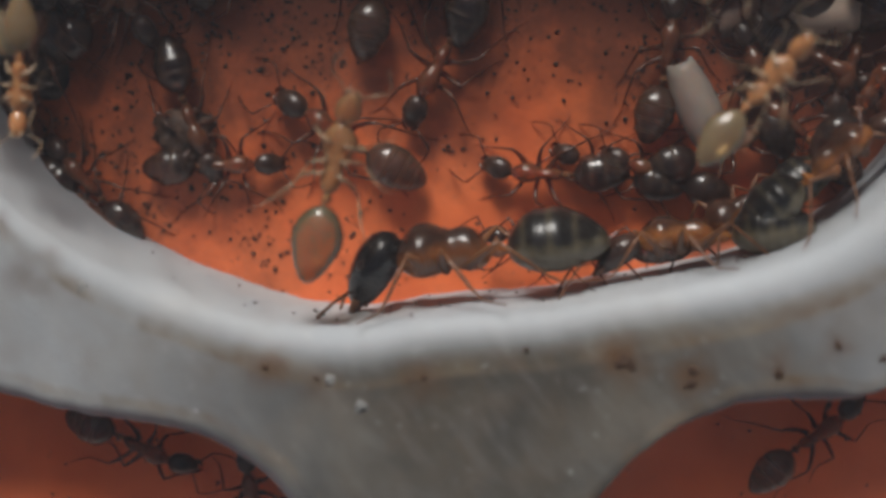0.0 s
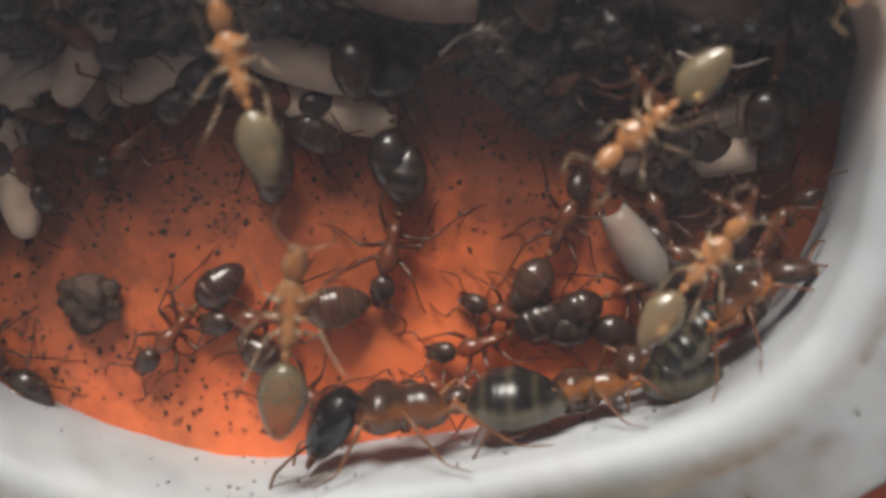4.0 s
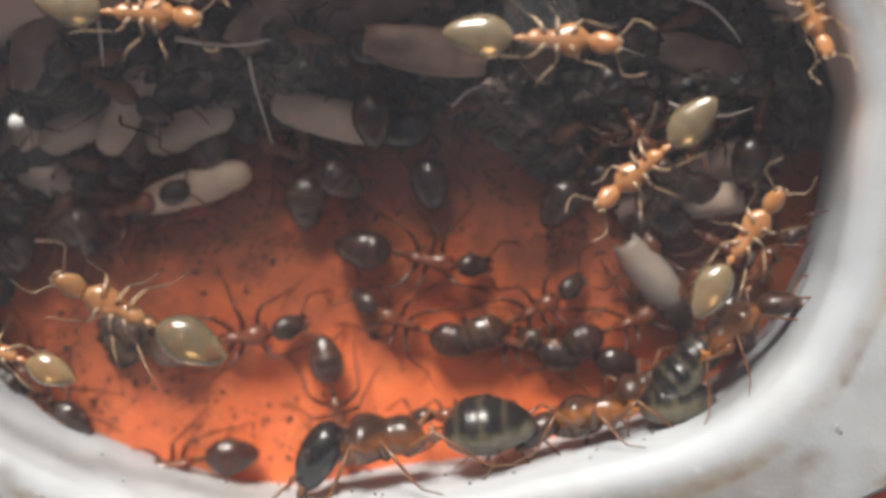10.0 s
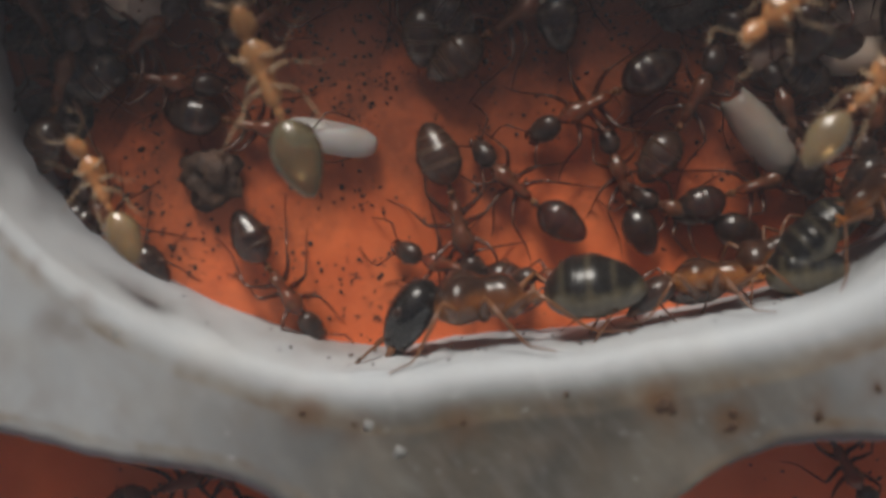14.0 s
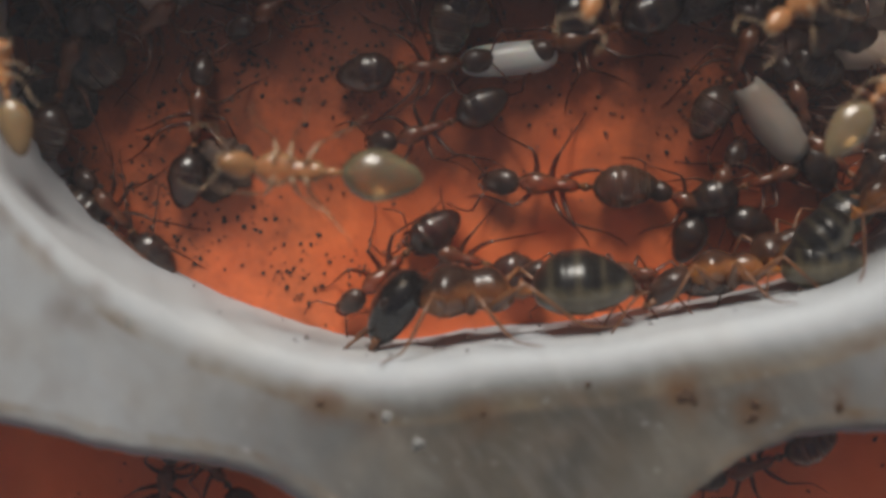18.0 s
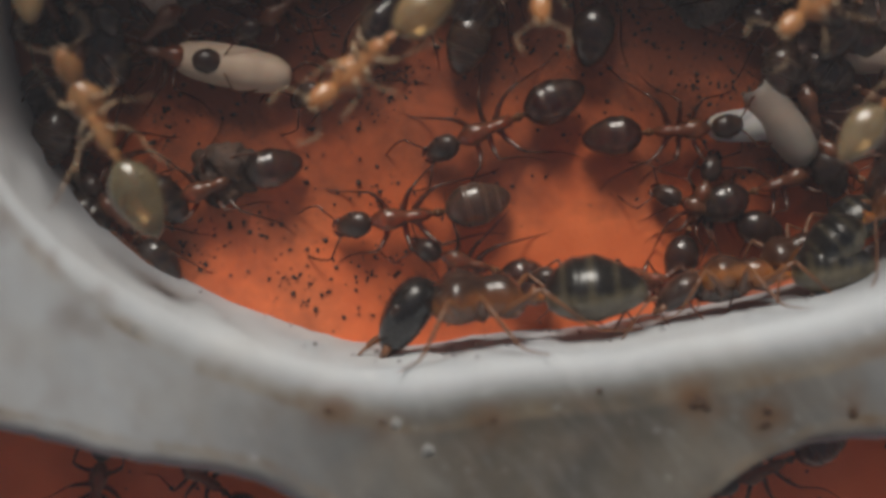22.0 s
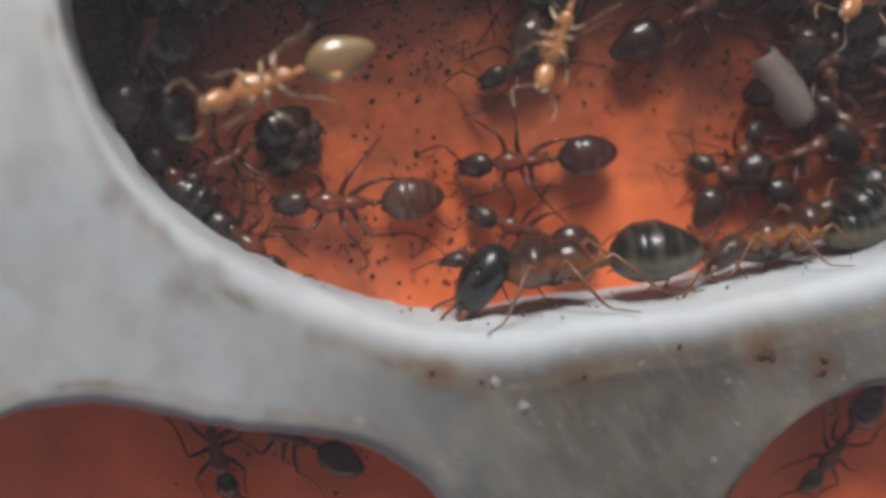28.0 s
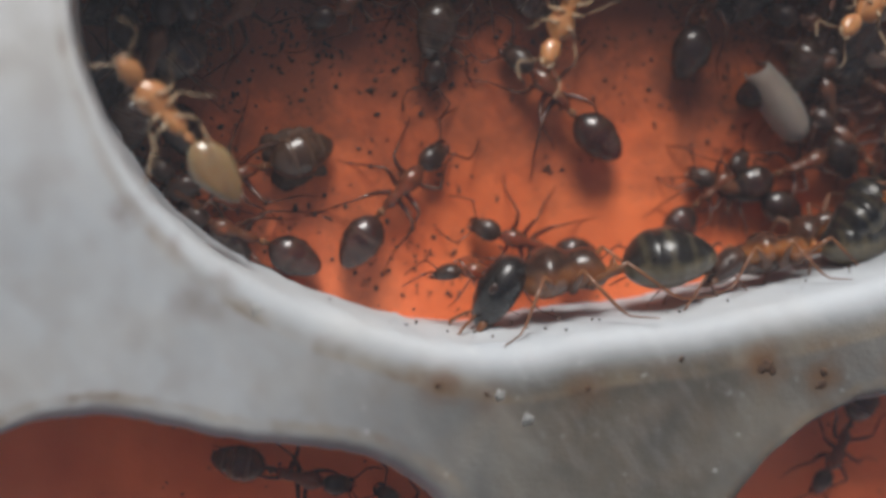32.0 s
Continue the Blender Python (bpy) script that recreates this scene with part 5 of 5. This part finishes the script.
    way_three = [(0, on_floor(-17.5, 24.0, 300)), (10, on_floor(-17.5, 23.0, 300)), (11.5, on_floor(-17.8, 19.5, 315)), (12.5, on_floor(-17.6, 16.6, 345)),
        (12.8, on_floor(-13.8, 15.7, 350)), (13, on_floor(-13.0, 15.5, 350)), (13.5, on_floor(-10.0, 13.2, 348)), (15.5, on_floor(-3.6, 12.9, 360)), (16, on_floor(-3.2, 13.3, 365)), (17, on_floor(-1.5, 13.1, 360)), (18, on_floor(1.1, 15.2, 365)),
        (19, on_floor(5.6, 15.1, 361)), (20, on_floor(10.5, 14.3, 351)), (21, on_floor(11.2, 12.3, 370)), (22, on_floor(12.8, 12.3, 364)),
        (23, on_floor(12.8, 12.3, 357)), (24, on_floor(13.2, 12.5, 356)), (28, on_floor(18.8, 14.2, 382)), (32, on_floor(18.4, 14.8, 381))]
    go(carrier_three, way_three)
    carry(load_three, way_three, 8, 4.8)
    way_four = [(0, on_floor(-13.0, 27.0, 300)), (16, on_floor(-14.0, 25.0, 280)), (20, on_floor(-14.7, 20.6, 348)), (21, on_floor(-12.2, 16.4, 342)),
        (22, on_floor(-12.3, 16.2, 349)), (23, on_floor(-10.8, 15.0, 302)), (24, on_floor(-4.3, 13.5, 360)), (27, on_floor(-2.9, 20.3, 361)),
        (32, on_floor(-2.9, 20.3, 361))]
    go(carrier_four, way_four)
    carry(load_four, way_four, 8.2, 5.8)
    go(worker_seven, [(0, on_floor(-11.7, 18.3, -66)), (13, on_floor(-11.7, 18.3, -66)), (14, on_floor(-11.6, 15.3, -8)), (15, on_floor(-11.5, 12.3, 51)),
        (16, on_floor(-11.2, 9.6, 110)), (17, on_floor(-10.4, 8.6, 78)), (18, on_floor(-9.8, 12.1, 82)), (19, on_floor(-10.0, 12.8, 87)),
        (20, on_floor(-12.2, 10.7, 137)), (21, on_floor(-12.0, 7.7, 105)), (22, on_floor(-13.5, 10.7, 139)), (23, on_floor(-15.6, 13.8, 122)),
        (32, on_floor(-15.6, 13.8, 122))])
    go(worker_eight, [(0, on_floor(-13.7, 6.6, -44)), (27, on_floor(-13.7, 6.6, -44)), (29, on_floor(-8.8, 5.2, -33)), (30, on_floor(-6.8, 4.8, 50)),
        (31, on_floor(-3.7, 8.8, 50)), (32, on_floor(-3.9, 8.0, 49))])
    go(worker_nine, [(0, on_floor(1.4, 18.2, 80)), (13, on_floor(2.0, 20.0, 90)), (24, on_floor(4.0, 18.5, 75)), (27, on_floor(3.3, 16.4, 76)), (28, on_floor(3.9, 18.0, 80)),
        (29, on_floor(1.0, 18.5, 95)), (30, on_floor(-1.2, 17.2, 88)), (31, on_floor(-0.9, 17.8, 82)), (32, on_floor(-1.2, 19.4, 80))])
    go(worker_ten, [(0, on_floor(6.6, 18.6, 72)), (13, on_floor(8.2, 20.5, 100)), (24, on_floor(10.2, 19.4, 80)), (27, on_floor(11.2, 18.0, 60)), (28, on_floor(11.4, 16.8, 30)),
        (29, on_floor(11.6, 16.7, 28)), (30, on_floor(10.9, 16.6, 20)), (31, on_floor(12.6, 17.6, 60)), (32, on_floor(12.8, 18.2, 70))])
    go(worker_eleven, [(0, on_floor(15.5, 13.7, 82)), (3, on_floor(15.6, 13.5, 80)), (6, on_floor(12.6, 9.4, 20)), (8, on_floor(12.9, 10.6, 30)), (10, on_floor(12.8, 10.4, 26)), (13, on_floor(14.6, 13.0, 60)), (16, on_floor(15.6, 13.6, 64)), (19, on_floor(17.4, 16.2, 70)), (22, on_floor(19.0, 17.6, 80)), (32, on_floor(19.0, 17.6, 80))])
    go(glass_a, [(0, on_glass(19.0, 19.0, -143)), (9, on_glass(19.0, 19.0, -143)), (32, on_glass(19.0, 19.0, -143))])
    go(glass_b, [(0, on_glass(18.8, 12.7, 47)), (3, on_glass(19.9, 11.4, 46)), (6, on_glass(21.7, 14.0, 49)), (9, on_glass(23.2, 14.6, 52)),
        (13, on_glass(21.6, 14.5, 46)), (32, on_glass(21.6, 14.5, 46))])
    go(glass_c, [(0, on_glass(-17.4, 17.7, 141)), (3, on_glass(-0.3, 21.0, 142)), (4.5, on_glass(1.3, 21.2, 73)), (6, on_glass(3.0, 21.4, 4)),
        (7, on_glass(10.1, 22.9, 2)), (8, on_glass(12.5, 24.2, -20)), (9, on_glass(13.3, 25.3, -3)), (10, on_glass(13.9, 24.9, -5)),
        (32, on_glass(13.9, 24.9, -5))])
    go(glass_d, [(0, on_glass(-0.0, 9.0, 76)), (1, on_glass(-0.7, 7.8, 81)), (2, on_glass(0.8, 7.8, 70)), (3, on_glass(3.9, 10.7, 83)),
        (6, on_glass(-2.2, 8.0, 66)), (7, on_glass(1.3, 10.4, 55)), (8, on_glass(1.1, 14.1, 103)), (9, on_glass(-4.7, 15.4, 136)),
        (10, on_glass(-6.2, 12.8, 152)), (11, on_glass(-4.7, 13.7, 118)), (12, on_glass(-5.4, 16.1, 101)), (13, on_glass(-4.9, 16.2, 97)),
        (16, on_glass(-2.7, 9.8, 174)), (17, on_glass(-2.1, 9.4, 186)), (18, on_glass(-3.3, 10.8, 177)), (19, on_glass(-6.5, 10.1, 178)),
        (20, on_glass(-9.2, 8.3, 149)), (21, on_glass(-9.4, 10.0, 103)), (22, on_glass(-12.7, 12.5, 118)), (23, on_glass(-13.3, 12.8, 118)),
        (24, on_glass(-14.4, 13.2, 131)), (26, on_glass(-15.0, 21.0, 100)), (27, on_glass(-13.0, 25.5, 60)), (32, on_glass(-13.0, 25.5, 60))])
    go(glass_e, [(0, on_glass(1.0, 31.0, 180)), (13, on_glass(2.0, 29.0, 200)), (20, on_glass(2.3, 22.9, 258)), (21, on_glass(2.7, 16.6, 255)),
        (22, on_glass(-0.9, 16.2, 222)), (23, on_glass(-2.5, 17.0, 200)), (24, on_glass(-1.9, 17.2, 171)), (27, on_glass(-8.4, 14.8, 189)),
        (28, on_glass(-9.7, 13.9, 202)), (29, on_glass(-9.4, 14.2, 208)), (30, on_glass(-12.4, 13.6, 202)), (31, on_glass(-13.1, 12.9, 206)),
        (32, on_glass(-14.7, 12.5, 132))])
    go(glass_f, [(0, on_glass(-19.6, 20.6, 8)), (3, on_glass(-19.6, 20.6, 8)), (6, on_glass(-17.4, 21.8, 10)), (7, on_glass(-13.1, 24.3, 14)),
        (8, on_glass(-10.9, 25.6, 18)), (9, on_glass(-6.9, 27.5, -4)), (10, on_glass(-5.3, 27.2, -5)), (11, on_glass(-1.8, 25.0, -9)),
        (12, on_glass(-2.3, 21.7, -13)), (13, on_glass(-1.9, 23.1, -19)), (32, on_glass(-1.9, 23.1, -19))])
    go(glass_g, [(0, on_glass(9.0, 31.2, 180)), (13, on_glass(6.0, 28.0, 230)), (16, on_glass(4.6, 21.2, 289)), (17, on_glass(5.1, 17.9, 294)),
        (18, on_glass(9.7, 20.4, 250)), (19, on_glass(7.4, 22.6, 260)), (20, on_glass(5.5, 19.3, 282)), (24, on_glass(6.0, 21.8, 270)),
        (28, on_glass(3.0, 16.5, 251)), (29, on_glass(2.3, 16.2, 253)), (30, on_glass(2.4, 15.4, 228)), (31, on_glass(3.2, 17.4, 250)),
        (32, on_glass(3.1, 18.3, 248))])
    go(glass_h, [(0, on_glass(26.2, 26.0, -67)), (9, on_glass(26.2, 26.0, -67)), (32, on_glass(26.2, 26.0, -67))])
    go(glass_i, [(0, on_glass(-13.9, 14.0, -97)), (1, on_glass(-14.0, 13.4, -94)), (2, on_glass(-14.4, 15.2, -94)), (7.5, on_glass(-13.1, 12.8, -167)),
        (13, on_glass(-11.8, 10.4, -239)), (16, on_glass(-13.1, 11.5, -255)), (18, on_glass(-16.6, 14.8, -259)), (21, on_glass(-16.2, 18.9, -259)),
        (24, on_glass(-15.5, 23.0, -280)), (32, on_glass(-15.5, 23.0, -280))])
    go(low_one, [(0, on_low(-10.8, -4.5, -25)), (1, on_low(-14.0, -3.8, -8)), (2, on_low(-14.0, -3.5, -6)), (3, on_low(-9.8, -0.3, -8)),
        (12, on_low(-6.6, -2.9, -13)), (13, on_low(-10.5, -3.7, -9)), (14.5, on_low(-10.4, -4.8, 43)), (16, on_low(-9.9, -5.5, 96)),
        (18, on_low(-11.1, -5.5, 77)), (20, on_low(-13.6, -4.9, 81)), (22, on_low(-14.5, -5.0, 80)), (24, on_low(-14.4, -4.6, 76)),
        (25.5, on_low(-12.8, -4.5, 14)), (27, on_low(-11.3, -3.1, -47)), (28, on_low(-12.9, -3.3, -76)), (29, on_low(-12.1, -3.8, -47)),
        (30, on_low(-9.8, -4.3, -25)), (31, on_low(-19.8, -4.1, 34)), (32, on_low(-9.7, -4.8, -17))])
    go(low_two, [(0, on_low(-4.6, -7.8, 105)), (2, on_low(-4.8, -6.8, 116)), (20, on_low(-8.7, -4.1, 133)), (22, on_low(-8.9, -4.2, 142)),
        (23, on_low(-9.0, -4.5, 97)), (24, on_low(-9.3, -4.9, 51)), (25.5, on_low(-8.4, -5.3, 100)), (27, on_low(-7.6, -4.5, 145)),
        (28, on_low(-8.6, -3.8, 156)), (31, on_low(-6.1, -6.8, 146)), (32, on_low(-2.4, -7.8, 150))])
    go(low_three, [(0, on_low(22.1, -4.0, 38)), (1, on_low(22.2, -4.1, 40)), (2, on_low(22.6, -4.1, 36)), (12, on_low(24.3, -2.0, 12)),
        (13.7, on_low(22.4, -2.5, -48)), (15.3, on_low(20.6, -3.0, -108)), (17, on_low(18.8, -3.3, -167)), (18, on_low(17.8, -3.4, -162)),
        (19, on_low(17.5, -3.4, -160)), (20, on_low(18.4, -2.9, -164)), (21, on_low(18.1, -3.2, -161)), (24, on_low(17.6, -3.2, -158)),
        (27, on_low(20.5, -2.1, -153)), (28, on_low(19.7, -5.0, -128)), (29, on_low(21.4, -3.9, -102)), (32, on_low(19.9, -4.2, -116))])
    go(major, [(0, on_wall(6.4, 3.2, -5, 188)), (2, on_wall(7.0, 3.2, -5, 186)), (3, on_wall(8.6, 3.3, -5, 184)), (6, on_wall(7.8, 3.3, -5, 185)), (9, on_wall(6.8, 3.2, -5, 186)), (13, on_wall(6.7, 3.0, -5, 188)), (17, on_wall(5.4, 2.9, -5, 187)),
        (19, on_wall(5, 2.8, -5, 186)), (23, on_wall(5.3, 2.8, -5, 187)), (28, on_wall(5.3, 2.8, -5, 187)), (32, on_wall(6, 3, -5, 189))])
    walk(leaning, [(t, at(x, y, FLOOR_Z + 1.2, 0, 3, h)) for t, x, y, h in ((0, 17.0, 11.8, -66), (3, 18.4, 11.8, -60), (9, 19.8, 12.3, -55), (13, 18.6, 12.4, -52), (20, 18.5, 12.7, -52), (24, 18.2, 12.8, -52), (28, 17.2, 13.2, -52), (32, 17.0, 13.2, -52))])
    go(wall_ants[5], [(0, on_wall(9.5, 4.2, -8, 172, -25)), (26, on_wall(9.2, 4, -8, 172, -25)), (28, on_wall(1.8, 3.2, -7.2, 170, -15)), (30, on_wall(0.9, 3.4, -7, 168, -10)), (32, on_wall(1.2, 3.3, -7, 172, -10))])


motions()
